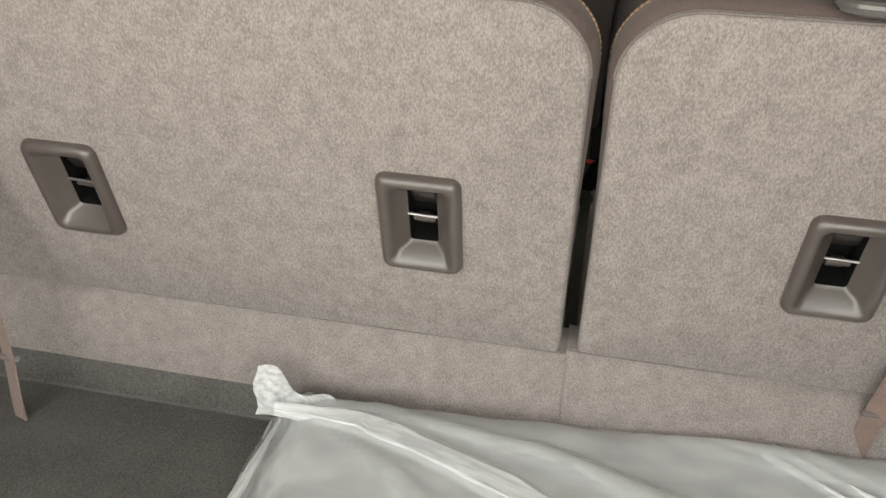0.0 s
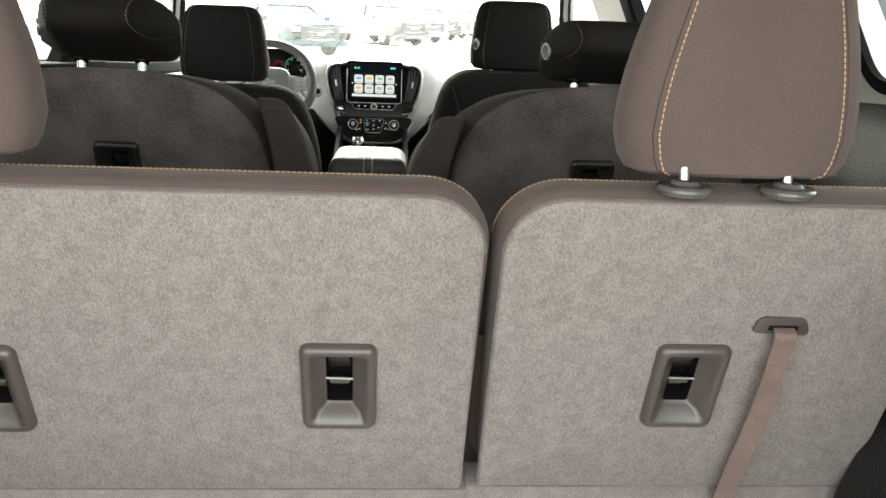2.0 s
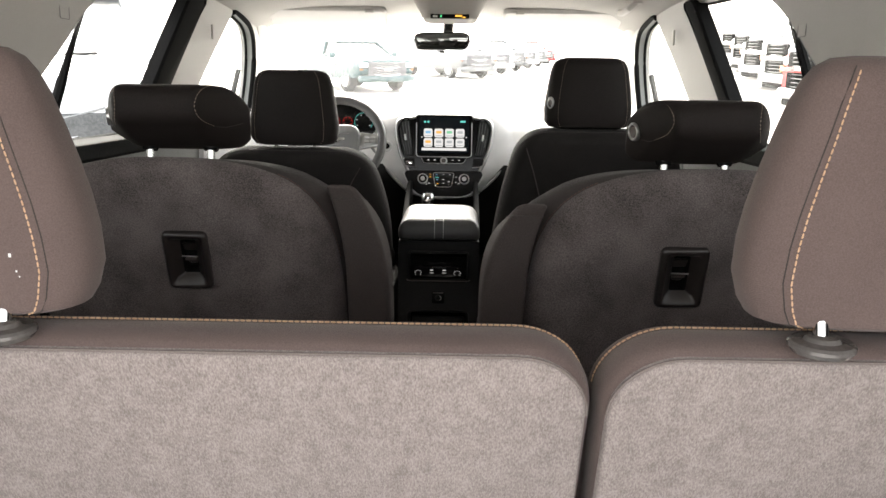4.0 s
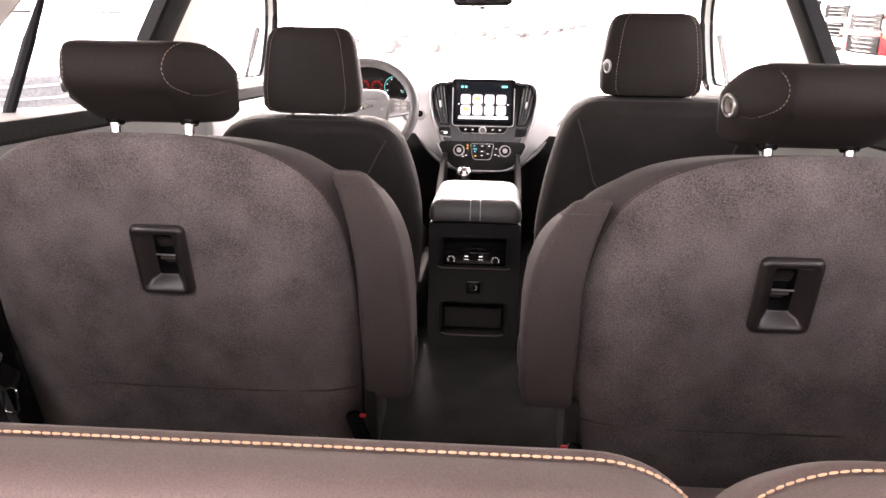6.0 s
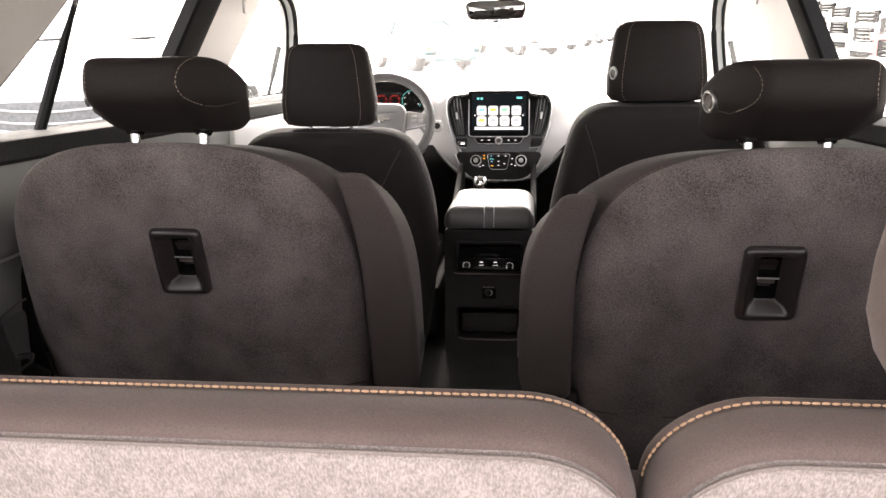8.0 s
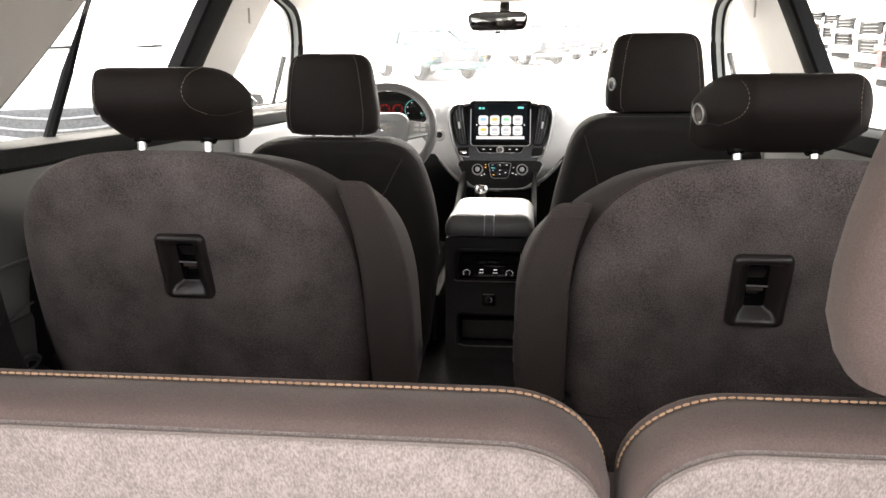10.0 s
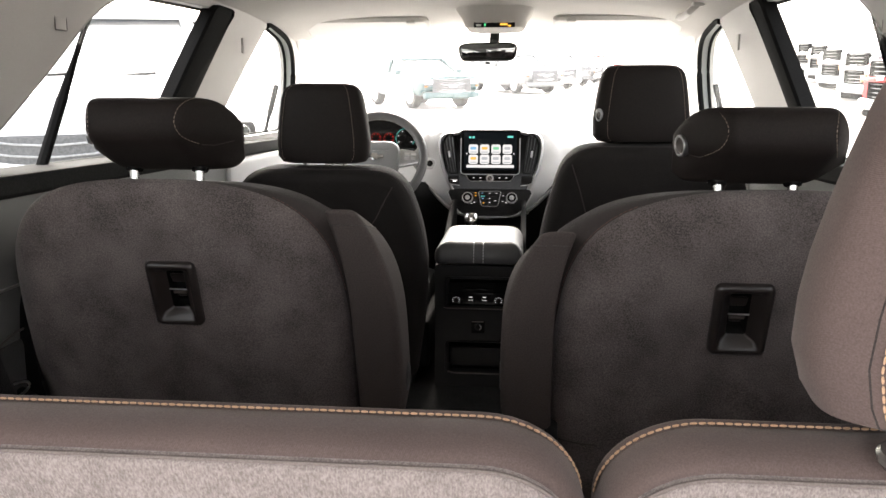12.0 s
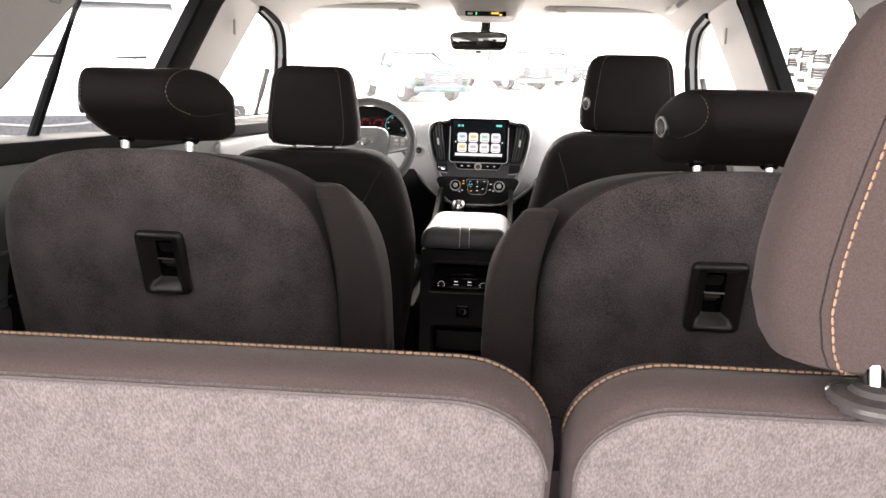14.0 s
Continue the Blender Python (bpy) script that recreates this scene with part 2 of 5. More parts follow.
def plate(outline, t, edge=0.003, m=Matrix(), bm=None):
    """A flat plate with eased edges, from 0 to t along its normal."""
    e = min(edge, t * 0.4)
    return slab(bm or bmesh.new(), outline, [(e, 0), (0, e), (0, t - e), (e * 0.3, t - e * 0.3), (e, t)], m)


def block(sx, sy, sz, m=Matrix(), edge=0.004, bm=None, r=None):
    """A block with eased edges, centred on its foot."""
    return plate(rrect(sx, sy, r or min(edge * 1.5, sx * 0.45, sy * 0.45), n=3), sz, edge, m, bm)


def tube(points, r, n=10, m=Matrix(), bm=None, flat=1.0, closed=False, side=None):
    """A round or flattened tube along points; side fixes the wide direction."""
    bm = bm or bmesh.new()
    pts = [Vector(p) for p in points]
    rings = []
    k = len(pts)
    up = Vector((0, 0, 1))
    for i, p in enumerate(pts):
        a, b = (pts[i - 1], pts[(i + 1) % k]) if closed else (pts[max(0, i - 1)], pts[min(k - 1, i + 1)])
        d = (b - a).normalized()
        u = Vector(side) if side else (up if abs(d.z) < 0.9 else Vector((1, 0, 0)))
        x = (u - d * u.dot(d)).normalized()
        y = d.cross(x)
        rr = r(i / max(1, k - 1)) if callable(r) else r
        rings.append([p + x * rr * math.cos(2 * math.pi * j / n) + y * rr * flat * math.sin(2 * math.pi * j / n) for j in range(n)])
    if closed:
        rings.append(rings[0])
        return stack(bm, rings, m, False, False)
    return stack(bm, rings, m)


def lathe(profile, n=24, m=Matrix(), bm=None):
    """A turned body: profile of (radius, height)."""
    return stack(bm or bmesh.new(), [[(r * math.cos(2 * math.pi * j / n), r * math.sin(2 * math.pi * j / n), z) for j in range(n)] for r, z in profile], m)


def part(name, bm, mat, parent=None, label="", smooth=0.6):
    bmesh.ops.remove_doubles(bm, verts=bm.verts, dist=1e-6)
    bmesh.ops.recalc_face_normals(bm, faces=bm.faces)
    for f in bm.faces:
        f.smooth = True
    for e in bm.edges:
        if len(e.link_faces) == 2 and e.calc_face_angle(0) > smooth:
            e.smooth = False
    me = bpy.data.meshes.new(name)
    bm.to_mesh(me)
    bm.free()
    me.materials.append(mat)
    ob = new(name, me)
    if parent:
        ob.parent = parent
    if label:
        ob["label"] = label
    return ob


def thing(name, m, label, category, group="", kind="", base=LEVEL):
    ob = new(name)
    ob.empty_display_size = 0.05
    ob.matrix_world = base @ m
    return tagged(ob, label, category, group, kind)


def setting(name, bm, mat, label, category, base=LEVEL):
    ob = tagged(part(name, bm, mat), label, category, kind="structure")
    ob.matrix_world = base
    return ob


def stitches(points, length=0.0065, gap=0.0024, r=0.0009, normal=(0, 0, 1), bm=None, closed=False):
    """Single thread stitches laid end to end along points."""
    bm = bm or bmesh.new()
    pts = [Vector(p) for p in points] + ([Vector(points[0])] if closed else [])
    nrm = Vector(normal)
    run = 0.0
    total = sum((b - a).length for a, b in zip(pts, pts[1:]))

    def at(s):
        acc = 0.0
        for a, b in zip(pts, pts[1:]):
            l = (b - a).length
            if acc + l >= s:
                return a.lerp(b, (s - acc) / l if l else 0)
            acc += l
        return pts[-1]
    while run + length < total:
        a, b = at(run), at(run + length)
        d = (b - a).normalized()
        y = nrm.cross(d).normalized()
        z = d.cross(y)
        rings = []
        for t, k in ((0, 0.55), (0.25, 1.0), (0.75, 1.0), (1, 0.55)):
            c = a.lerp(b, t) + z * r * 0.4
            rings.append([c + y * r * k * math.cos(q) + z * r * k * math.sin(q) for q in (0.3, 1.57, 2.84, 4.71)])
        stack(bm, rings)
        run += length + gap
    return bm


# ---- the body shell of the car ----
def side_x(z):
    return 0.765 - 0.15 * (z - 1.31)


def roof_z(x, y):
    front = max(0.0, (y - 2.55) / 0.75)
    return 1.765 - 0.050 * (abs(x) / 0.70) ** 6 - 0.05 * front ** 1.6 - 0.03 * max(0.0, (0.9 - y) / 0.9) ** 2


ROOF_FRONT = 3.27
bm = bmesh.new()
grid = []
for i in range(34):
    y = 0.0 + (ROOF_FRONT) * i / 33
    grid.append([bm.verts.new((x, y, roof_z(x, y))) for x in [-0.715 + 1.43 * j / 24 for j in range(25)]])
for a, b in zip(grid, grid[1:]):
    for j in range(24):
        bm.faces.new((a[j], a[j + 1], b[j + 1], b[j]))
ext = bmesh.ops.extrude_face_region(bm, geom=bm.faces[:])
bmesh.ops.translate(bm, verts=[v for v in ext["geom"] if isinstance(v, bmesh.types.BMVert)], vec=(0, 0, 0.05))
setting("ceiling", bm, M_LINER, "pale grey woven headliner under the car roof", "ceiling")

# raised liftgate over the cargo opening
bm = bmesh.new()
slab(bm, rrect(1.36, 1.10, 0.12, cy=-0.55, n=6), [(0, -0.02), (0, 0.03), (0.02, 0.05), (0.06, 0.055)], pose(0, 0.0, 1.78, -12))
setting("liftgate", bm, M_TRIM, "raised liftgate with pale grey inner trim", "liftgate")
# cabin and cargo floors
LOT = Matrix()
FLOOR_Z, CARGO_Z = 0.535, 0.753
setting("floor", block(1.62, 3.4, 0.03, pose(0, 2.35, FLOOR_Z - 0.03)), M_FLOOR, "dark carpeted cabin floor", "floor", LOT)
setting("cargo_floor", block(1.30, 0.86, 0.03, pose(0, 0.37, CARGO_Z - 0.03)), M_CARGO, "dark grey carpeted cargo floor behind the rear seats", "floor", LOT)


def filled(bm, outline, holes, lift):
    """A flat face of that outline with the holes left open; lift maps (x, y) to a place."""
    edges = []
    for loop in [outline] + holes:
        vs = [bm.verts.new(lift(*p)) for p in loop]
        edges += [bm.edges.new((vs[i], vs[(i + 1) % len(vs)])) for i in range(len(vs))]
    bmesh.ops.triangle_fill(bm, edges=edges, use_beauty=True)


REAR_WIN = rpoly([(1.42, 1.315, 0.02), (2.20, 1.325, 0.02), (2.30, 1.46, 0.2), (2.50, 1.70, 0.03), (1.95, 1.680, 0.06), (1.805, 1.622, 0.10), (1.678, 1.510, 0.10)])
FRONT_WIN = rpoly([(2.46, 1.335, 0.03), (3.24, 1.345, 0.05), (3.245, 1.53, 0.15), (3.16, 1.665, 0.10), (2.88, 1.708, 0.04), (2.70, 1.565, 0.25), (2.56, 1.44, 0.15)])
QUARTER = rpoly([(0.62, 1.36, 0.05), (1.10, 1.345, 0.05), (1.20, 1.50, 0.05), (1.27, 1.575, 0.05), (1.20, 1.62, 0.05), (0.72, 1.60, 0.06)])


def ring_band(bm, outline, w0, w1, lift, t):
    """A raised band along an outline, from inset w0 to w1, t thick."""
    rings = []
    for d, h in ((w0, 0), (w0, t), (w1, t), (w1, 0), (w0, 0)):
        rings.append([lift(*p, h) for p in inset(outline, d)])
    stack(bm, rings, first=False, last=False)
    return bm


for s, word in ((-1, "left"), (1, "right")):
    def lift(y, z, d=0.0):
        return (s * (side_x(z) - d), y, z)
    bm = bmesh.new()
    filled(bm, [(0.02, 1.30), (3.34, 1.30), (3.30, 1.50), (3.28, 1.715), (0.02, 1.735)], [REAR_WIN, FRONT_WIN, QUARTER], lift)
    ext = bmesh.ops.extrude_face_region(bm, geom=bm.faces[:])
    bmesh.ops.translate(bm, verts=[v for v in ext["geom"] if isinstance(v, bmesh.types.BMVert)], vec=(s * 0.05, 0, 0))
    setting("wall_" + word, bm, M_TRIM, "light grey plastic pillar trim with window openings", "wall")
    # lower side: door cards ahead, cargo trim behind
    out = rpoly([(1.34, 0.60, 0.0), (3.40, 0.60, 0.0), (3.40, 1.33, 0.02), (1.34, 1.318, 0.02)])
    bm = bmesh.new()
    slab(bm, out, [(0, 0.09), (0, 0.02), (0.012, 0.003), (0.03, 0.0)], Matrix(((0, 0, s, s * 0.715), (1, 0, 0, 0), (0, 1, 0, 0), (0, 0, 0, 1))))
    card = setting("door_1" if s < 0 else "door_2", bm, M_DOOR, "dark grey moulded door card under the side window", "door trim")
    part("trim_line", tube([(s * 0.7135, 1.38, 1.144), (s * 0.7135, 1.70, 1.150), (s * 0.7135, 2.20, 1.165)], 0.0028, 6), M_SATIN, card, "thin satin trim line")
    part("armrest", block(0.03, 0.80, 0.10, pose(s * 0.722, 1.80, 0.968, 2), 0.012), M_SILL, card, "dark door armrest")
    part("pocket_edge", tube([(s * 0.709, 1.40, 1.056), (s * 0.708, 1.46, 1.072), (s * 0.708, 1.80, 1.083)], 0.0022, 6), M_BEZEL, card)
    setting("sill", block(0.115, 1.92, 0.040, pose(s * 0.7655, 2.41, 1.289), 0.008), M_FRAME, "mid-grey sill cap along the door top", "sill")
    prof = [(0.568, 0.72), (0.568, 0.87), (0.576, 0.91), (0.600, 0.985), (0.620, 1.05), (0.645, 1.20), (0.668, 1.295), (0.69, 1.325), (0.76, 1.335), (0.80, 1.30), (0.80, 0.72)]
    bm = bmesh.new()
    stack(bm, [[(s * (a + e), y, b) for a, b in prof] for y, e in ((0.0, 0.004), (0.004, 0), (0.76, 0), (0.79, 0.02), (0.84, 0.05), (1.375, 0.055), (1.38, 0.06))])
    setting("cargo_trim", bm, M_CARGOTRIM, "black grained plastic cargo side trim", "side trim")
    # window seals, panes and the black door frames
    for name, hole, wide in (("window_1", REAR_WIN, 0.004), ("window_2", FRONT_WIN, 0.004), ("window_3", QUARTER, 0.012)):
        rim, mat = (0.012, M_RUBBER) if wide > 0.01 else (-0.03, M_REVEAL)
        w = setting(name, ring_band(bmesh.new(), hole, -0.006 if wide > 0.01 else 0.0005, wide, lambda y, z, h: lift(y, z, h), rim), mat, "side window let into the pillar trim", "window")
        bm = bmesh.new()
        filled(bm, inset(hole, 0.004), [], lambda y, z: lift(y, z, -0.02))
        g = part("pane", bm, M_SIDEGLASS, w)
        g.visible_shadow = False
        if wide < 0.01:
            part("glass_seal", tube([lift(*p, -0.031) for p in inset(hole, 0.005)], 0.0055, 6, closed=True), M_RUBBER, w, "thin black glass seal")
    # black seal of the front door, along the windscreen pillar only, and the grey quarter-light bar behind it
    seal = [p for p in FRONT_WIN if p[0] > 2.86 and (p[0] > 3.0 or p[1] > 1.6)]
    seal.sort(key=lambda p: math.atan2(p[1] - 1.40, p[0] - 2.80))
    setting("window_seal", tube([lift(y - 0.012, z - 0.004, 0.002) for y, z in seal], 0.010, 8, flat=0.8), M_RUBBER, "black rubber door seal along the windscreen pillar", "window seal")
    setting("quarter_bar", tube([(s * (side_x(1.34) + 0.03), 3.05, 1.34), (s * (side_x(1.42) + 0.03), 3.085, 1.42), (s * (side_x(1.50) + 0.03), 3.13, 1.51)], 0.010, 8), M_SILL, "grey bar of the front quarter light", "window bar")
    # wide black rear-door frame against the centre pillar, with its inner gloss strip, and the slim divider bar
    on_side = Matrix(((-0.0, -s * 0.15, -s, s * (0.765 + 0.15 * 1.31)), (1, 0, 0, 0), (0, 1, 0, 0), (0, 0, 0, 1)))
    bm = bmesh.new()
    f = 0.04 if s < 0 else 0.085
    frame_out = rpoly([(2.05, 1.318, 0.0), (2.215 - f, 1.318, 0.0), (2.345 - f, 1.47, 0.2), (2.575 - f, 1.704, 0.03), (2.385, 1.704, 0.03), (2.165, 1.46, 0.2)])
    slab(bm, frame_out, [(0, -0.02), (0, 0.012), (0.006, 0.018), (0.02, 0.02)], on_side)
    setting("door_frame", bm, M_RUBBER, "black rubber-edged door frame beside the pillar", "door frame")
    bm = tube([(s * (side_x(1.305) + 0.03), 1.700, 1.305), (s * (side_x(1.45) + 0.03), 1.763, 1.45), (s * (side_x(1.66) + 0.03), 1.862, 1.66)], 0.0115, 8, flat=0.8)
    setting("window_bar", bm, M_RUBBER, "slim black window divider bar", "window bar")
    # door mirror outside the front window
    mirror = setting("door_mirror", block(0.20, 0.10, 0.15, pose(s * 1.03, 3.36, 1.235, 0, 0, -s * 12), 0.03), M_SILL, "door mirror outside the front side window", "door mirror")
    part("mirror_face", plate(rrect(0.165, 0.115, 0.03, n=4), 0.003, 0.001, pose(s * 1.018, 3.3065, 1.31, 90, 0, -s * 12)), M_CHROME, mirror, "mirror glass")
    part("mirror_foot", tube([(s * 0.80, 3.33, 1.28), (s * 0.95, 3.37, 1.27)], 0.022, 8), M_SILL, mirror)

# windscreen, its pillars and header
WS_TOP, WS_BOT = (3.27, 1.715), (3.95, 1.28)
bm = bmesh.new()
cols = []
for i in range(17):
    u = -1 + 2 * i / 16
    cols.append([bm.verts.new((u * (0.70 + 0.10 * k), WS_TOP[0] + (WS_BOT[0] - WS_TOP[0]) * k - 0.10 * u * u * k, WS_TOP[1] + (WS_BOT[1] - WS_TOP[1]) * k)) for k in [j / 8 for j in range(9)]])
for a, b in zip(cols, cols[1:]):
    for j in range(8):
        bm.faces.new((a[j], a[j + 1], b[j + 1], b[j]))
windscreen = setting("window_front", bm, M_GLASS, "large clear windscreen above the dashboard", "windscreen")
windscreen.visible_shadow = False
for s in (-1, 1):
    pts = [(s * 0.705, 3.20, 1.72), (s * 0.735, 3.36, 1.62), (s * 0.775, 3.58, 1.45), (s * 0.80, 3.80, 1.30)]
    bm = tube(pts, 0.042, 12, flat=0.75)
    setting("pillar", bm, M_TRIM, "pale grey windscreen pillar trim", "pillar")

# outer skin, below the windows and bonnet, seen only past the glass
for s in (-1, 1):
    setting("body_side", block(0.02, 3.9, 0.9, pose(s * 0.93, 2.1, 0.40)), M_PLASTIC, "car body side below the windows", "body panel")
bm = block(1.75, 0.9, 0.03, pose(0, 4.40, 1.13, -4), 0.01, r=0.15)
setting("bonnet", bm, M_PLASTIC, "car bonnet ahead of the windscreen", "bonnet")
setting("firewall", block(1.7, 0.03, 0.75, pose(0, 3.96, 0.5)), M_PLASTIC, "bulkhead behind the dashboard", "bulkhead")


# ---- ground and sky ----
M_GROUND = material("pale_wet_concrete", (0.26, 0.250, 0.240), (0.38, 0.367, 0.352), 0.6, fine=30, coarse=0.6, bump=0.3, coarse_mix=0.6)


def lot_z(x):
    """The concrete rises gently to a bank on the far side of the lot."""
    return 0.17 * (max(0.0, min(x, 14.0) - 5.6) ** 2 / (max(0.0, min(x, 14.0) - 5.6) + 0.6))


bm = bmesh.new()
xs = [-200, -60, -20, 0, 3] + [5 + 0.5 * k for k in range(22)] + [20, 60, 200]
lots = [[bm.verts.new((x, y, lot_z(x))) for x in xs] for y in (-200, -40, 0, 20, 40, 80, 200)]
for a, b in zip(lots, lots[1:]):
    for k in range(len(xs) - 1):
        bm.faces.new((a[k], a[k + 1], b[k + 1], b[k]))
setting("ground", bm, M_GROUND, "pale wet concrete of the car lot", "ground", LOT)


# ---- seats ----
def latch(parent, cx, cy, lift_z, mat, wide=0.075, high=0.110):
    """The release latch set into a seat back: a raised frame round a sloping recess with a lever and a pivot bar."""
    fr = bmesh.new()
    rings = []
    sw, sh = wide * 0.35, high * 0.58          # the slot at the foot of the recess
    for w, h, r, dy, z in ((wide, high, 0.009, 0, -0.002), (wide, high, 0.010, 0, 0.003), (wide - 0.002, high - 0.002, 0.009, 0, 0.006), (wide - 0.006, high - 0.006, 0.008, 0, 0.0088), (wide - 0.013, high - 0.013, 0.007, 0, 0.0100), (wide - 0.019, high - 0.020, 0.006, 0, 0.0088),
                           (wide - 0.024, high - 0.026, 0.006, 0, 0.0050), (wide - 0.029, high - 0.034, 0.005, 0.001, 0.0005), (sw + 0.005, sh + 0.005, 0.004, 0.0005, -0.0075), (sw, sh, 0.003, 0.001, -0.0105)):
        rings.append([(a + cx, b + cy, z + lift_z) for a, b in rrect(w, h, r, cy=dy, n=4)])
    stack(fr, rings, first=False, last=False)
    f = part("latch_frame", fr, mat, parent, "", 0.9)
    bm = bmesh.new()
    stack(bm, [[(a + cx, b + cy, z + lift_z) for a, b in rrect(sw, sh, 0.003, cy=0.001, n=4)] for z in (-0.0103, -0.034)], first=False)
    part("latch_well", bm, M_CAVITY, f, "black recess")
    part("latch_lever", block(sw - 0.003, 0.018, 0.005, pose(cx, cy + 0.017, lift_z - 0.022, 20), 0.002), M_BEZEL2, f)
    part("latch_bar", tube([(cx - sw * 0.52, cy + 0.001, lift_z - 0.010), (cx + sw * 0.52, cy + 0.001, lift_z - 0.009)], 0.0013, 8), M_SATIN, f, "satin silver bar")
    part("latch_hook", block(sw - 0.006, 0.005, 0.004, pose(cx, cy - 0.007, lift_z - 0.017), 0.001), M_BEZEL, f)
    part("latch_tongue", block(sw - 0.010, 0.010, 0.006, pose(cx, cy - 0.014, lift_z - 0.026, -18), 0.002), M_BEZEL2, f)
    return f


R3_TILT, R3_Y, R3_Z = 110.6, 0.787, 0.8815


def third_row_seat(x0, x1, latches, strap, rise):
    w, h, xc = x1 - x0, 0.399 - rise, (x0 + x1) / 2
    seat = thing("bench_seat", pose(xc, R3_Y, R3_Z + rise, R3_TILT), "folding rear seat with grey felt back and dark woven edge", "car seat", "third-row seats")
    out = rrect(w, h - 0.005, 0.062, 0.012, cy=h / 2 + 0.0025, n=10)
    bm = bmesh.new()
    rings = []
    for d, z, drop in ((0.014, -0.001, 0), (0.006, -0.003, 0), (0.0015, -0.010, 0.0005), (0, -0.024, 0.0025), (0.0005, -0.036, 0.0060), (0.001, -0.044, 0.0095), (0.0045, -0.0500, 0.0125), (0.001, -0.055, 0.0145), (0.0015, -0.062, 0.0195), (0.004, -0.074, 0.031), (0.008, -0.095, 0.056), (0.02, -0.115, 0.10)):
        tuck = 0.009 * min(1, max(0, -z - 0.002) / 0.010)
        rings.append([(a - math.copysign(tuck * min(1, max(0, (h * 0.78 - b) / (h * 0.15))), a) * (abs(a) > w / 2 - 0.03), b - drop * min(1, max(0, (b - h * 0.45) / (h * 0.4))), z) for a, b in inset(out, d)])
    stack(bm, rings, first=False)
    part("backrest", bm, M_CLOTH, seat, "dark woven cloth cover", 1.3)
    # felt panel with openings for the latches
    bm = bmesh.new()
    panel = inset(out, 0.0055)
    holes = [rrect(0.069, 0.104, 0.006, cx=lx - xc, cy=ly, n=4) for lx, ly in latches]
    filled(bm, inset(panel, 0.004), holes, lambda a, b: (a, b, 0.004))
    stack(bm, [[(*p, z) for p in inset(panel, d)] for d, z in ((0, -0.004), (0.0008, 0.001), (0.002, 0.003), (0.004, 0.004))], first=False, last=False)
    part("felt_panel", bm, M_CARPET, seat, "mottled grey needle felt")
    edge = [(a, b, 0.0005) for a, b in panel if b > 0.02]
    edge.sort(key=lambda p: math.atan2(p[1] - h * 0.3, p[0]))
    part("welt", tube(edge, 0.0013, 6), M_WELT, seat, "pale fabric welt round the felt")
    for lx, ly in latches:
        latch(seat, lx - xc, ly, 0.004, M_BEZEL)
    # contrast stitching over the top edge and round the corners
    line = [(a, b - 0.0108 * min(1, max(0, (b - h * 0.45) / (h * 0.4))), -0.0478) for a, b in inset(out, 0.0010)]
    run = [p for p in line if p[1] > h - 0.135]
    run.sort(key=lambda p: math.atan2(p[1] - (h - 0.14), p[0]))
    part("stitching", stitches(run, 0.0040, 0.0009, 0.00078, (0, 0.7, -0.3)), M_STITCH, seat, "orange-tan contrast stitching")
    # fold-over flap to the cargo floor
    back = pose(xc, R3_Y, R3_Z + rise, R3_TILT).inverted()

    def sheet(prof, x_a, x_b, t):
        """A bent sheet swept across the car along its outline (y, z)."""
        bm = bmesh.new()
        nrm = []
        for i in range(len(prof)):
            a, b = Vector(prof[max(0, i - 1)]), Vector(prof[min(len(prof) - 1, i + 1)])
            d = (b - a).normalized()
            nrm.append(Vector((-d.y, d.x)))
        loop = list(prof) + [(p[0] + q.x * t, p[1] + q.y * t) for p, q in zip(prof, nrm)][::-1]
        xs = [x_a, x_a + 0.003] + [x_a + (x_b - x_a) * k / 12 for k in range(1, 12)] + [x_b - 0.003, x_b]
        rings = []
        for k, x in enumerate(xs):
            e = 0.0025 if k in (0, len(xs) - 1) else 0
            rings.append([(x, y + 0.0015 * noise.noise((x * 6, z * 30, 1)) + e, z) for y, z in loop])
        return stack(bm, rings, back)
    part("felt_flap", sheet([(0.822, 0.886 + rise), (0.806, 0.885 + rise), (0.795, 0.879 + rise), (0.7890, 0.866 + rise), (0.788, 0.825), (0.789, 0.806)], x0 - (0.0045 if x0 > 0 else 0), x1 + (0.0035 if x0 < 0 else 0), -0.012), M_CARPET, seat, "lower felt flap")
    part("hinge_strip", sheet([(0.791, 0.812), (0.786, 0.803), (0.776, 0.792), (0.764, 0.784), (0.752, 0.780)], x0 - (0.0045 if x0 > 0 else 0), x1 + (0.0035 if x0 < 0 else 0), -0.006), M_CARGO, seat, "dark felt hinge strip")
    part("cushion", block(w - 0.01, 0.48, 0.16, pose(0, -0.06, -0.34, -R3_TILT) @ pose(0, 0, -0.23), 0.03), M_CLOTH, seat)
    if strap:
        sx, sy = strap[0] - xc, strap[1]
        sl = part("strap_slot", plate(rpoly([(sx - 0.030, sy - 0.008, 0.008), (sx + 0.030, sy - 0.010, 0.008), (sx + 0.022, sy + 0.011, 0.008), (sx - 0.026, sy + 0.012, 0.008)]), 0.005, 0.002, pose(0, 0, 0.003)), M_BEZEL, seat)
        part("slot_opening", block(0.030, 0.006, 0.002, pose(sx, sy, 0.0068), 0.0006), M_CAVITY, sl)
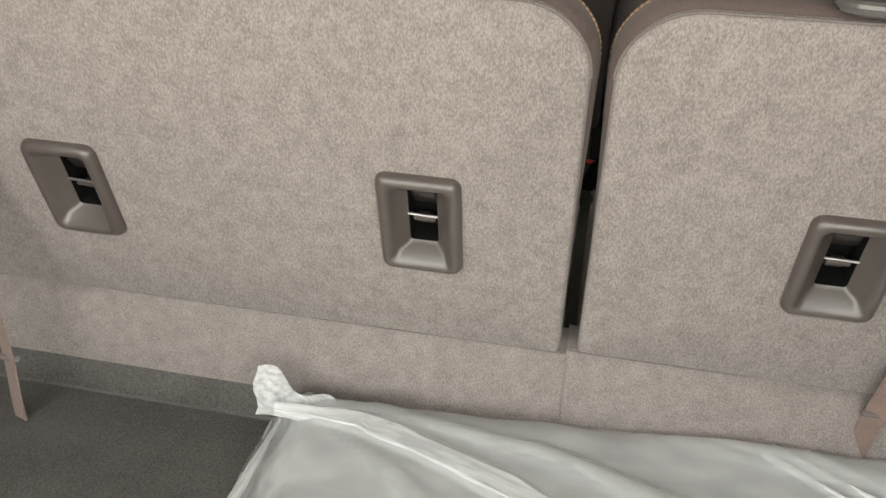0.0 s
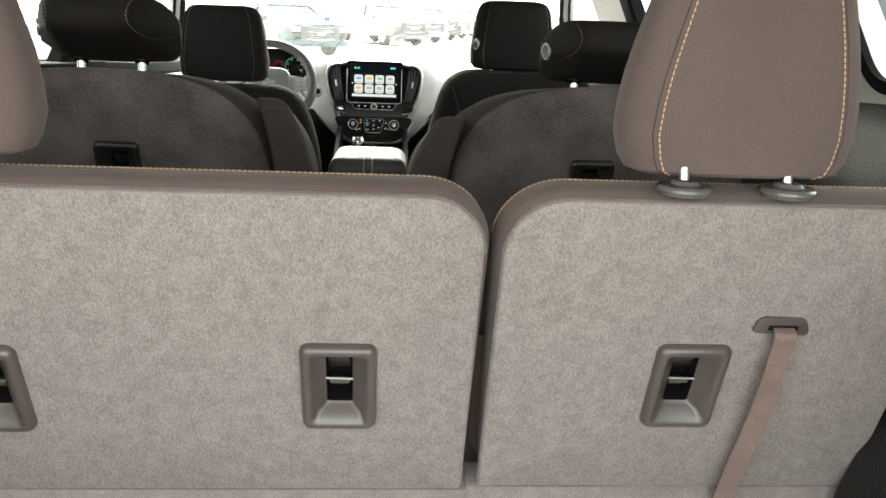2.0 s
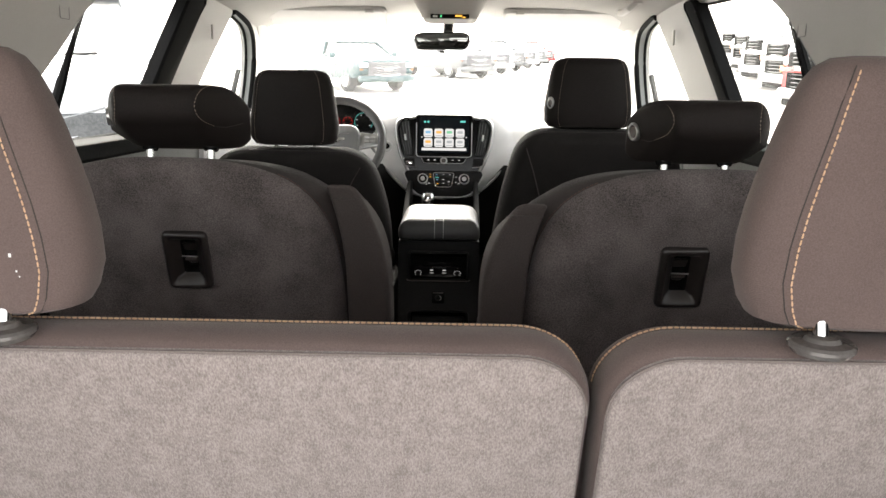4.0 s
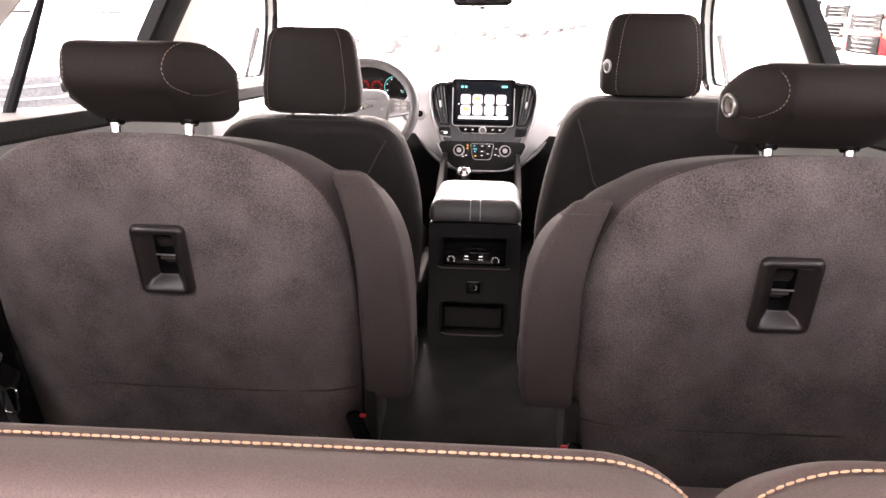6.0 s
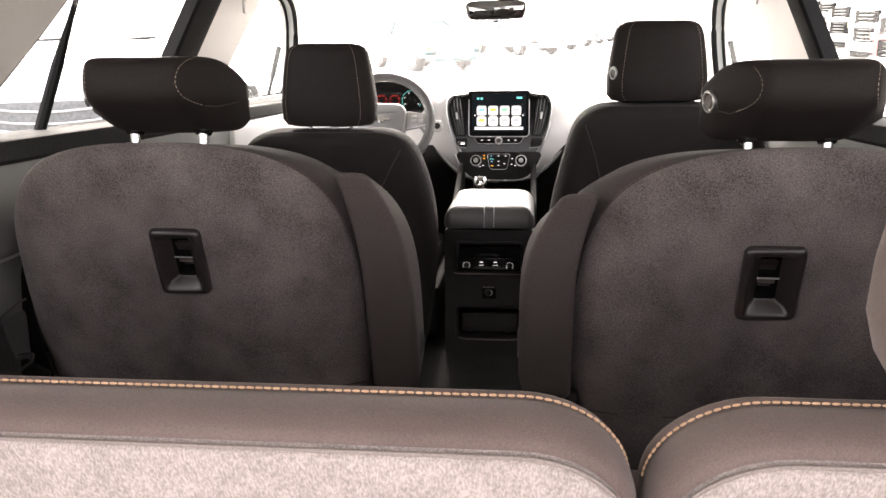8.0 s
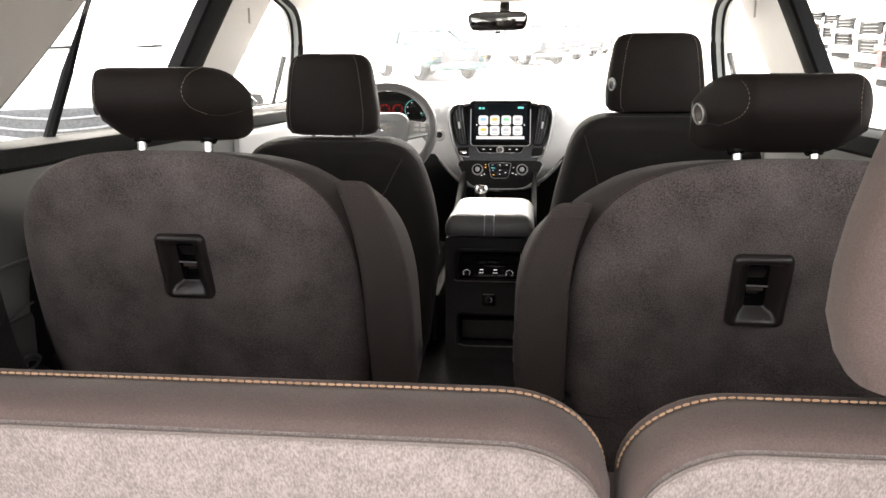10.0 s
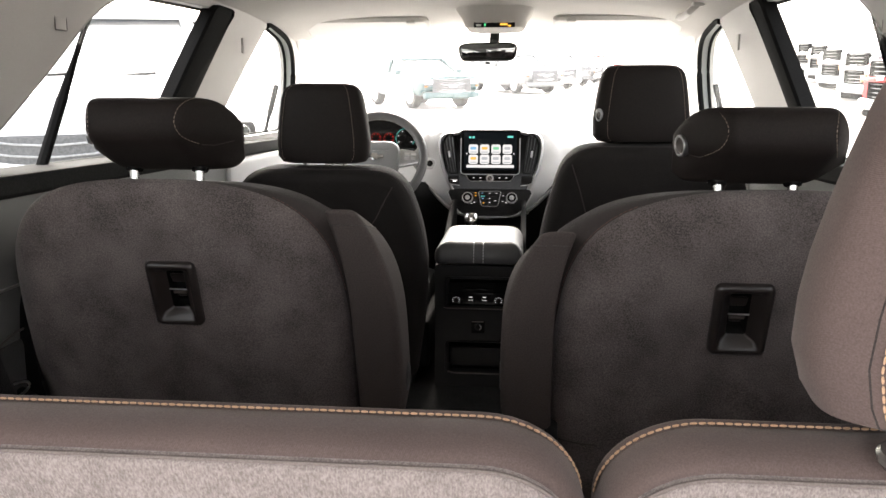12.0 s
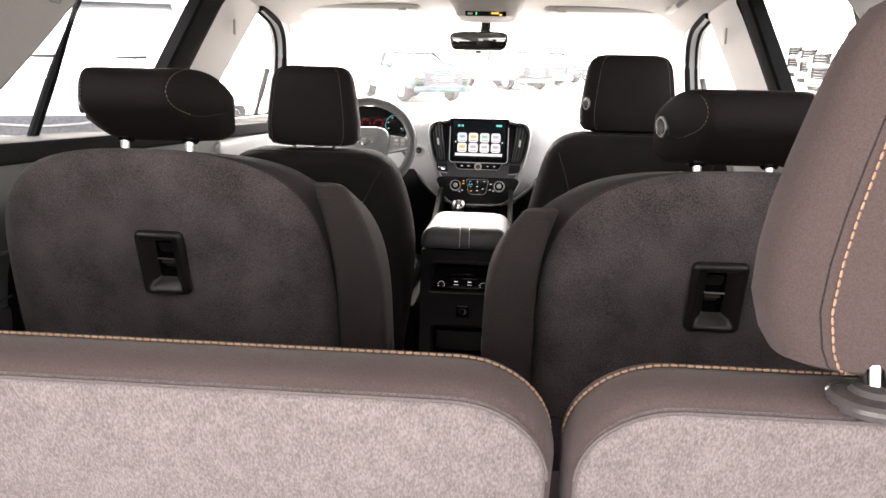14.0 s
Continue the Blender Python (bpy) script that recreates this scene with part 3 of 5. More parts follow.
        pts = [(sx, sy + 0.001, 0.004), (sx, sy - 0.003, 0.017)] + [(sx + strap[2] * d, sy - 0.936 * d, 0.014 + strap[3] * d + 0.006 * math.sin(d * 18)) for d in (0.03, 0.08, 0.14, 0.20, 0.26, 0.31)] + [(sx + strap[2] * 0.33, sy - 0.325, 0.016 + strap[3] * 0.33), (sx + strap[2] * 0.33 + 0.004, sy - 0.322, 0.032 + strap[3] * 0.33)]
        bm = bmesh.new()
        curve = [Vector(p) for p in pts]
        fine = []
        for i in range(len(curve) - 1):
            p0, p1, p2, p3 = curve[max(0, i - 1)], curve[i], curve[i + 1], curve[min(len(curve) - 1, i + 2)]
            for j in range(6):
                t = j / 6
                fine.append(0.5 * ((2 * p1) + (p2 - p0) * t + (2 * p0 - 5 * p1 + 4 * p2 - p3) * t * t + (3 * p1 - p0 - 3 * p2 + p3) * t ** 3))
        fine.append(curve[-1])
        rings = []
        for i, p in enumerate(fine):
            tw = 0.45 * math.sin(max(0, i / len(fine) - 0.25) * 4.0)
            a = Vector((math.cos(tw), 0, math.sin(tw))) * (0.0108 - 0.0020 * i / len(fine))
            b = Vector((-math.sin(tw), 0, math.cos(tw))) * 0.0011
            rings.append([p - a - b, p + a - b, p + a + b, p - a + b])
        stack(bm, rings)
        ps = part("pull_strap", bm, M_STRAP, seat, "tan woven pull strap")
        p = fine[int(len(fine) * 0.66)]
        part("keeper", block(0.026, 0.005, 0.006, pose(p.x, p.y, p.z - 0.003), 0.0015), M_WELT, ps, "pale strap keeper")
    return seat


def headrest_shape(bm, rows, n=28, power=3.2):
    """A cushion lofted upwards: rows of (z, half width, depth behind, depth ahead, y shift)."""
    rings = []
    for z, a, b0, b1, dy in rows:
        ring = []
        for j in range(n):
            q = 2 * math.pi * j / n
            c, s = math.cos(q), math.sin(q)
            k = (abs(c) ** power + abs(s) ** power) ** (-1 / power)
            ring.append((a * k * c, dy + (b1 if s > 0 else b0) * k * s, z))
        rings.append(ring)
    return stack(bm, rings)


def third_row_headrest(xc, speck):
    """Tall rear headrest on two chromed posts with round black collars."""
    hd = thing("headrest", pose(xc, 0.682, 1.2612), "tall taupe cloth headrest with orange-tan stitched seams", "headrest", "third-row headrests")
    rows = [(0.010, 0.072, 0.022, 0.03, 0.014), (0.0115, 0.090, 0.036, 0.045, 0.014), (0.015, 0.1005, 0.043, 0.052, 0.014), (0.026, 0.1075, 0.045, 0.055, 0.014), (0.047, 0.1135, 0.045, 0.058, 0.013), (0.074, 0.1125, 0.045, 0.058, 0.011), (0.100, 0.1085, 0.044, 0.058, 0.008), (0.127, 0.1020, 0.043, 0.056, 0.005),
            (0.154, 0.0940, 0.041, 0.054, 0.002), (0.180, 0.0860, 0.037, 0.050, -0.001), (0.196, 0.0790, 0.032, 0.045, -0.003), (0.207, 0.0715, 0.024, 0.037, -0.004), (0.213, 0.0610, 0.014, 0.026, -0.004), (0.2145, 0.047, 0.006, 0.014, -0.004)]
    rows = [(z, a * (0.968 if xc > 0 else 0.975), b0, b1, dy) for z, a, b0, b1, dy in rows]
    off = 0.008 if xc > 0 else -0.004
    bm = headrest_shape(bmesh.new(), rows, 56, 2.6)
    bmesh.ops.translate(bm, verts=bm.verts, vec=(off, 0, 0))
    part("cushion", bm, M_CLOTH, hd, "taupe woven cloth")
    # side seams
    for s in (-1, 1):
        def on_back(k, d):
            return [(off + s * a * (k - 0.35 * z), dy - b0 * (1 - (k - 0.35 * z) ** 2.6) ** (1 / 2.6) + d, z) for z, a, b0, b1, dy in rows[1:-2]]
        part("stitching", stitches(on_back(0.755, -0.0006), 0.0042, 0.0011, 0.00078, (0, -1, 0)), M_STITCH, hd, "orange-tan stitched seam")
        crease = on_back(0.800, 0.0002)
        part("seam", tube(crease, 0.0006, 6), M_SEAT, hd, "dark sewn crease")
        part("post", tube([(s * 0.047, -0.0265, -0.006), (s * 0.047, -0.020, 0.020)], 0.0062, 12), M_POST, hd, "polished chrome post")
        part("collar", lathe([(0.012, -0.010), (0.0215, -0.007), (0.0245, -0.003), (0.0245, -0.0005), (0.0225, 0.0015), (0.0140, 0.0025), (0.0120, 0.0055), (0.0070, 0.0060)], 28, pose(s * 0.047, -0.026, 0.0035, 2)), M_COLLAR, hd, "round dark plastic collar")
    if speck:
        for sx, sz, r in ((0.062, 0.062, 0.0013), (0.066, 0.050, 0.0007), (0.068, 0.046, 0.0005)):
            part("lint_speck", block(r * 1.5, r * 2.2, 0.0006, pose(sx, -0.0335, sz, 90), 0.0001), M_LINT, hd, "small white fleck")
    return hd


M_LINT = material("white_lint", (0.7, 0.7, 0.68), (0.85, 0.85, 0.83), 0.9)
third_row_seat(-0.564, 0.1570, [(-0.322, 0.161), (0.018, 0.168)], (-0.417, 0.240, 0.03, 0.352), 0.008)
third_row_seat(0.1625, 0.606, [(0.370, 0.168)], (0.450, 0.248, -0.02, 0.05), 0.012)
third_row_headrest(-0.3445, True)
third_row_headrest(0.370, False)

R2_TILT = 108


def second_row_seat(xc, y0):
    """Captain's chair seen from behind: velour back panel, cloth bolsters, an upright folded armrest inboard."""
    s = -1 if xc < 0 else 1
    seat = thing("captains_chair", pose(xc, y0, 1.158, R2_TILT), "black captain's chair with velour back and raised armrest", "car seat", "second-row seats")
    # outlines in the plane of the back: outboard is s, inboard -s
    shell_pts = [(-0.236, -0.43, 0.03), (0.297, -0.43, 0.03), (0.302, -0.12, 0.30), (0.281, 0.09, 0.12), (0.180, 0.173, 0.13), (-0.165, 0.173, 0.13), (-0.250, 0.09, 0.12), (-0.256, -0.06, 0.25)]
    panel_pts = shell_pts[:5] + [(-0.095, 0.173, 0.13), (-0.222, 0.100, 0.14), (-0.254, -0.08, 0.25)]

    def ring_of(pts):
        loop = resample(rpoly([(a if s > 0 else -a, b, r) for a, b, r in (pts if s > 0 else pts[::-1])], 8), 96)
        k = min(range(96), key=lambda j: (loop[j][0] + 0.3) ** 2 + (loop[j][1] + 0.4) ** 2)
        return loop[k:] + loop[:k]
    out, hull = ring_of(panel_pts), ring_of(shell_pts)
    bx = -0.013 if s < 0 else 0.0
    hole = resample(rrect(0.066, 0.098, 0.006, cx=bx, n=6), 96)
    # both loops begin at the lower left corner
    i0 = min(range(96), key=lambda i: (hole[i][0] + 0.2) ** 2 + (hole[i][1] + 0.3) ** 2)
    hole = hole[i0:] + hole[:i0]
    rings = []
    for k in range(19):
        t = k / 18
        ring = []
        for p, q in zip(hole, inset(out, 0.005)):
            x, y = p[0] + (q[0] - p[0]) * t, p[1] + (q[1] - p[1]) * t
            ring.append((x, y, 0.004 - 0.028 * t ** 6 + 0.005 * t * noise.noise((x * 6, y * 6, xc)) + 0.002 * t * noise.noise((x * 15, y * 15, xc))))
        rings.append(ring)
    rings.append([(*p, -0.028) for p in inset(out, 0.002)])
    rings.append([(*p, -0.035) for p in inset(out, 0.0005)])
    bm = bmesh.new()
    stack(bm, rings, first=False, last=False)
    part("back_panel", bm, M_VELOUR, seat, "brushed black velour", 1.2)
    bm = bmesh.new()
    rings = []
    for w, d, z, drop in ((0, 0.004, -0.030, 0), (0, 0.001, -0.037, 0.002), (0.35, -0.003, -0.043, 0.007), (0.8, -0.008, -0.058, 0.022), (1, -0.014, -0.080, 0.036), (1, -0.012, -0.11, 0.054), (1, 0.006, -0.14, 0.070), (1, 0.04, -0.155, 0.085)):
        pinch = 0.006 * min(1, -z / 0.06)
        ring = []
        for (a0, b0), (a1, b1) in zip(inset(out, d), inset(hull, d)):
            a, b = a0 + (a1 - a0) * w, b0 + (b1 - b0) * w
            ring.append((a + s * pinch * min(1, max(0, (-s * a - 0.15) / 0.08)) * min(1, max(0, (0.10 - b) / 0.04)), b - drop * min(1, max(0, (b - 0.03) / 0.12)), z))
        rings.append(ring)
    stack(bm, rings, first=False)
    part("backrest", bm, M_SEAT, seat, "black cloth bolster", 1.2)
    edge = [(a, b, -0.0365) for a, b in inset(out, -0.0006) if -s * a > 0.10 and -0.02 < b < 0.150]
    edge.sort(key=lambda q: q[1])
    part("stitching", stitches(edge, 0.006, 0.0012, 0.0006, (-s, 0.4, 0.6)), M_REDTHREAD, seat, "dark red seam stitching")
    latch(seat, bx, 0.0, 0.004, M_BEZEL2, 0.077, 0.111)
    # seam across the foot of the panel
    part("seam", tube([(-0.240, -0.232, -0.010), (-0.2, -0.233, 0.0005), (-0.1, -0.234, 0.0045), (0.1, -0.234, 0.0045), (0.2, -0.233, 0.0005), (0.240, -0.232, -0.010)], 0.0013, 6), M_VINYL, seat)
    # folded-up armrest on the inboard side
    i = -s
    foot, crown = (-0.252, 0.146) if s < 0 else (-0.214, 0.128)
    shift = 0.0 if s < 0 else -0.009

    rows = []
    steps = [0, 0.004, 0.011, 0.022, 0.04] + [0.04 + 0.935 * k / 24 for k in range(1, 25)] + [0.984, 0.991, 0.997, 1.0]
    for v in steps:
        a = 0.2555 - 0.0255 * max(0.0, (v - 0.55) / 0.45) ** 2 + shift
        b = 0.331 - 0.055 * max(0.0, (v - 0.33) / 0.67) ** 2.8 - 0.012 * max(0.0, 1 - v / 0.15) ** 2 + shift
        ease = 0.014 * max(0.0, 1 - v / 0.04) ** 2 + 0.0050 * max(0.0, 1 - (1 - v) / 0.018) ** 2
        a, b, z0, z1 = a + ease, b - ease, 0.004 - ease, -0.086 + ease
        soft = min(0.013, (b - a) * 0.6)
        ring = rpoly([(a, z1, 0.010), (b, z1, 0.020), (b, z0, soft), (a, z0, 0.008)], 6)
        rows.append([(i * x, foot + (crown - foot) * v - 0.72 * (0.004 - z) * v ** 4, z) for x, z in ring])
    bm = bmesh.new()
    stack(bm, rows)
    arm = part("armrest", bm, M_VINYL, seat, "black padded armrest folded upright", 0.8)
    part("cap_seam", tube([Vector(p) + (Vector(p) - Vector((i * (0.252 + shift), p[1], -0.05))).normalized() * 0.0006 for p in rows[-6]], 0.0009, 5, closed=True), M_SEAT, arm)
    part("pivot_cap", lathe([(0.024, 0), (0.024, 0.003), (0.019, 0.005), (0.004, 0.005)], 20, pose(i * (0.328 + shift), foot + 0.075, -0.040, 0, i * 90)), M_PLASTIC, arm)
    # base: bracket, cushion, rails
    part("cushion", block(0.44, 0.50, 0.14, pose(0, -0.30, -0.36, -R2_TILT) @ pose(0, 0, -0.24), 0.03), M_SEAT, seat)
    base = part("recliner_cover", plate(rpoly([(-0.05, -0.06, 0.02), (0.06, -0.07, 0.02), (0.05, 0.05, 0.03), (-0.03, 0.07, 0.03)]), 0.02, 0.004, pose(i * 0.255, -0.27, -0.03, 0, 90)), M_PLASTIC, seat)
    part("buckle", block(0.024, 0.060, 0.016, pose(i * 0.246, -0.292, 0.010, -10, 0, i * 18), 0.005), M_GLOSS, base)
    part("buckle_button", block(0.010, 0.006, 0.005, pose(i * 0.254, -0.262, 0.018, -10), 0.0015), M_RED, base, "red release button")
    for q in (-0.2, 0.2):
        part("rail", block(0.04, 0.50, 0.10, pose(q, -0.42, -0.26, -R2_TILT), 0.01), M_PLASTIC, seat)
    return seat


M_RED = material("red_plastic", (0.45, 0.02, 0.02), (0.6, 0.04, 0.03), 0.4)


def second_row_headrest(xc, y0):
    """Low pillow headrest on chrome posts, with a round release button at its end."""
    k = 1.0 if xc < 0 else 0.94
    hd = thing("headrest", pose(xc, y0 - 0.030, 1.403 if xc < 0 else 1.393) @ Matrix.Scale(k, 4), "low black pillow headrest on polished chrome posts", "headrest", "second-row headrests")

    prof = resample(rpoly([(-0.056, 0.022, 0.03), (-0.042, 0.047, 0.03), (0.010, 0.048, 0.05), (0.056, 0.020, 0.04), (0.066, -0.028, 0.03), (0.056, -0.062, 0.02), (0.030, -0.056, 0.04), (-0.020, -0.030, 0.05), (-0.054, -0.008, 0.03)][::-1], 6), 48)

    def section(x, q):
        """A point of the cushion at x across and the share q round its profile."""
        u = min(1.0, abs(x) / 0.119)
        back = 0.90 * max(0.0, (u - 0.52) / 0.48) ** 1.25
        top = 1 - (0.78 * max(0.0, (u - 0.55) / 0.45) ** 3.0 if x * xc < 0 else 0.70 * max(0.0, (u - 0.50) / 0.50) ** 2.2)
        low_rear = 0.55 * max(0.0, (u - 0.45) / 0.55) ** 1.35
        low_front = (0.26 * max(0.0, (u - 0.78) / 0.22) ** 2.6) if x * xc < 0 else low_rear * 0.9
        k = q * 48
        a, b = prof[int(k) % 48], prof[(int(k) + 1) % 48]
        y, z = a[0] + (b[0] - a[0]) * (k % 1), a[1] + (b[1] - a[1]) * (k % 1)
        w = min(1.0, max(0.0, (0.055 - y) / 0.07))
        low = 1 - low_front - (low_rear - low_front) * w
        return Vector((x, 0.064 - (0.064 - y) * (1 - back), z * (top if z > 0 else low)))
    rows = []
    for k in range(45):
        x = 0.119 * math.sin(math.pi / 2 * (-1 + 2 * k / 44))
        rows.append([section(x, j / 48) for j in range(48)])
    bm = bmesh.new()
    stack(bm, rows)
    part("cushion", bm, M_HEAD, hd, "", 1.2)

    def rear(x, z):
        """The place on the rear skin at that width and height."""
        return min((section(x, k / 240) for k in range(240) if prof[k // 5][0] < -0.022), key=lambda v: abs(v.z - z))
    lean = 0.006 if xc < 0 else -0.008
    for s in (-1, 1):
        line = []
        for z, x in ((0.0462, 0.0760), (0.040, 0.0700), (0.032, 0.0655), (0.022, 0.0625), (0.012, 0.0620), (0.002, 0.0640), (-0.006, 0.0680), (-0.013, 0.0740), (-0.019, 0.0815)):
            p = rear(x + (0.007 if s * xc < 0 < xc else 0.0), z)
            line.append((s * p.x, p.y - 0.0006, p.z + (0.0007 if z > 0.03 else 0)))
        tail = [line[-1]]
        for z, x in ((-0.025, 0.092), (-0.032, 0.103), (-0.038, 0.111)):
            p = rear(x, z)
            tail.append((s * p.x, p.y - 0.0002, p.z))
        part("seam", tube(tail, 0.0006, 5), M_SEAT, hd)
        part("stitching", stitches(line, 0.0042, 0.0022, 0.00040, (0, -1, 0.2)), M_PALETHREAD, hd, "fine tan seam stitching")
        part("post", tube([(s * 0.051 + lean, 0.030, -0.125), (s * 0.051 + lean, 0.041, -0.03)], 0.0068, 14), M_POST, hd, "polished chrome post")
        part("grommet", lathe([(0.008, -0.005), (0.0115, -0.004), (0.0140, 0.002), (0.0140, 0.006), (0.008, 0.007)], 18, pose(s * 0.051 + lean, 0.039, -0.057, -20)), M_GLOSS, hd)
    p, px, pz = rear(-0.1120, -0.006), rear(-0.1080, -0.006), rear(-0.1120, 0.002)
    nrm = (px - p).cross(pz - p).normalized()
    nrm = (nrm if nrm.x < 0 else -nrm) + Vector((-0.38, 0, 0))
    nrm.normalize()
    m = Matrix.Translation(p + nrm * 0.0002) @ nrm.to_track_quat("Z", "Y").to_matrix().to_4x4() @ Matrix.Scale(0.90, 4)
    part("release_button", lathe([(0.017, -0.010), (0.017, 0.002), (0.0158, 0.0032), (0.0138, 0.0032), (0.0128, 0.0), (0.002, 0.0)], 28, m), M_SATIN, hd, "ringed silver release button")
    part("button_cap", lathe([(0.0112, -0.001), (0.0112, 0.0018), (0.0100, 0.0028), (0.002, 0.0022)], 24, m), M_BEZEL, hd, "dark button cap")
    return hd


SECOND = ((-0.395, 1.417), (0.412, 1.345))
for xc, y0 in SECOND:
    second_row_seat(xc, y0)
    second_row_headrest(xc + (-0.027 if xc < 0 else 0.018), y0)


def front_seat(xc, y0, dz):
    s = -1 if xc < 0 else 1
    seat = thing("front_seat", pose(xc, y0, 0.66, 98), "black cloth front bucket seat with stitched side seams", "car seat", "front seats")
    pts = [(-0.245, 0.0, 0.05), (0.245, 0.0, 0.05), (0.288, 0.30, 0.2), (0.270, 0.47, 0.15), (0.212, 0.628 + dz, 0.09), (-0.212, 0.628 + dz, 0.09), (-0.270, 0.47, 0.15), (-0.288, 0.30, 0.2)]
    out = rpoly(pts, 8)
    bm = bmesh.new()
    slab(bm, out, [(0.034, 0.004), (0.026, 0.0025), (0.016, -0.004), (0.008, -0.015), (0.002, -0.032), (0, -0.055), (0.006, -0.11), (0.026, -0.14)])
    part("backrest", bm, M_FSEAT, seat)
    part("seam", tube([(*p, -0.030) for p in inset(out, 0.0042)], 0.0022, 6, closed=True), M_SEAT, seat)
    for q in (-1, 1):
        part("seam", tube([(q * 0.196, 0.585 + dz, 0.0035), (q * 0.175, 0.545 + dz * 0.6, 0.0046), (q * 0.150, 0.49, 0.0046), (q * 0.115, 0.44, 0.0050), (q * 0.08, 0.39, 0.0050)], 0.0018, 6), M_SEAT, seat)
    # cushion and side cover blacker than the back: shade beside the console, put into colour
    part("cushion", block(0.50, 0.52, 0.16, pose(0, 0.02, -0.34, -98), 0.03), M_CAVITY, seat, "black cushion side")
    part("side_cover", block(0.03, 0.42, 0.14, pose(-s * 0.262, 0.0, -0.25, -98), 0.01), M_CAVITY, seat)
    for q in (-0.22, 0.22):
        part("rail", block(0.03, 0.50, 0.06, pose(q, -0.06, -0.26, -98), 0.005), M_PLASTIC, seat)
    return seat


def front_headrest(xc, y0, z0, k=1.0, tall=1.0):
    hd = thing("headrest", pose(xc, y0, z0), "squared black front headrest with fine seam stitching", "headrest", "front headrests")
    rows = [(0.004, 0.085, 0.03, 0.03, 0), (0.008, 0.108, 0.042, 0.04, 0), (0.022, 0.120, 0.048, 0.05, 0), (0.06, 0.122, 0.050, 0.05, -0.001), (0.12, 0.114, 0.048, 0.05, -0.003), (0.160, 0.107, 0.045, 0.048, -0.006), (0.176, 0.102, 0.041, 0.045, -0.007),
            (0.187, 0.094, 0.035, 0.040, -0.008), (0.194, 0.082, 0.026, 0.032, -0.008), (0.197, 0.064, 0.013, 0.02, -0.008)]
    rows = [(z * 1.055 * tall, a * 1.03 * k, b0, b1, dy) for z, a, b0, b1, dy in rows]
    part("cushion", headrest_shape(bmesh.new(), rows, 44, 3.6), M_HEAD, hd)
    for s in (-1, 1):
        w = 0.72 if s * xc < 0 else 0.86
        line = [(s * a * w, dy - b0 * (1 - w ** 3.6) ** (1 / 3.6) - 0.0006, z) for z, a, b0, b1, dy in rows[1:-1]]
        part("stitching", stitches(line, 0.005, 0.003, 0.00045, (0, -1, 0)), M_PALETHREAD, hd, "fine tan seam stitching")
        part("post_guide", block(0.046, 0.022, 0.007, pose(s * 0.055, -0.006, -0.012), 0.002), M_SATIN, hd, "satin silver post guide")
        part("post", tube([(s * 0.055, 0, -0.06), (s * 0.055, 0, 0.02)], 0.006, 10), M_CHROME, hd)
    if xc > 0:
        m = pose(-0.1120 * k, -0.0368, 0.074, 90, 0, -46) @ Matrix.Diagonal((0.62, 0.95, 0.9, 1))
        ring = part("release_button", lathe([(0.017, -0.012), (0.017, 0.0015), (0.0150, 0.0030), (0.0130, 0.0030), (0.0120, 0.0), (0.003, 0.0)], 28, m), M_SATIN, hd, "ringed silver release button")
        part("button_cap", lathe([(0.0085, -0.001), (0.0085, 0.0018), (0.0070, 0.0025), (0.002, 0.0022)], 20, m), M_BEZEL, ring)
    return hd


front_seat(-0.418, 2.42, -0.011)
front_seat(0.436, 2.38, 0.056)
front_headrest(-0.417, 2.41, 1.2825, tall=1.036)
front_headrest(0.414, 2.37, 1.343, 0.965, tall=0.95)

# ---- centre console ----
con = thing("centre_console", pose(0.001, 2.44, 0.651) @ Matrix.Diagonal((1.085, 1, 1, 1)), "black centre console with padded lid and rear controls", "console")
side_prof = rpoly([(0.075, 0.0, 0.01), (0.62, 0.0, 0.02), (0.62, 0.33, 0.02), (0.36, 0.335, 0.01), (0.075, 0.353, 0.01)])
bm = bmesh.new()
slab(bm, side_prof, [(0.006, -0.113), (0, -0.106), (0, 0.106), (0.006, 0.113)], Matrix(((0, 0, 1, 0), (1, 0, 0, 0), (0, 1, 0, 0), (0, 0, 0, 1))))
body = part("body", bm, M_CAVITY, con)
bm = bmesh.new()
face = rrect(0.224, 0.353, 0.006, cy=0.1765, n=4)
mouths = [rrect(0.165, 0.093, 0.008, cy=0.0905, n=4), rrect(0.160, 0.075, 0.006, cy=0.2775, n=4)]
filled(bm, face, mouths, lambda a, b: (a, -0.004, b))
for loop in mouths + [face]:
    stack(bm, [[(a, y, b) for a, b in loop] for y in (-0.004, 0.076)], first=False, last=False)
bmesh.ops.remove_doubles(bm, verts=bm.verts, dist=0.00001)
bmesh.ops.recalc_face_normals(bm, faces=bm.faces)
part("rear_fascia", bm, M_PLASTIC, body, "matt black rear face with two recesses")
bm = bmesh.new()
stack(bm, [[(a, b, z) for a, b in rrect(0.226 - 2 * d, 0.34 - 2 * d, max(0.004, 0.020 - d), cy=0.155, n=6)] for d, z in ((0.008, 0.357), (0.002, 0.361), (0, 0.368), (0.0005, 0.382), (0.003, 0.394), (0.008, 0.404), (0.016, 0.4125), (0.028, 0.419), (0.045, 0.4235), (0.070, 0.4262), (0.10, 0.4275))])
lid = part("lid", bm, M_LID, con, "padded black lid")
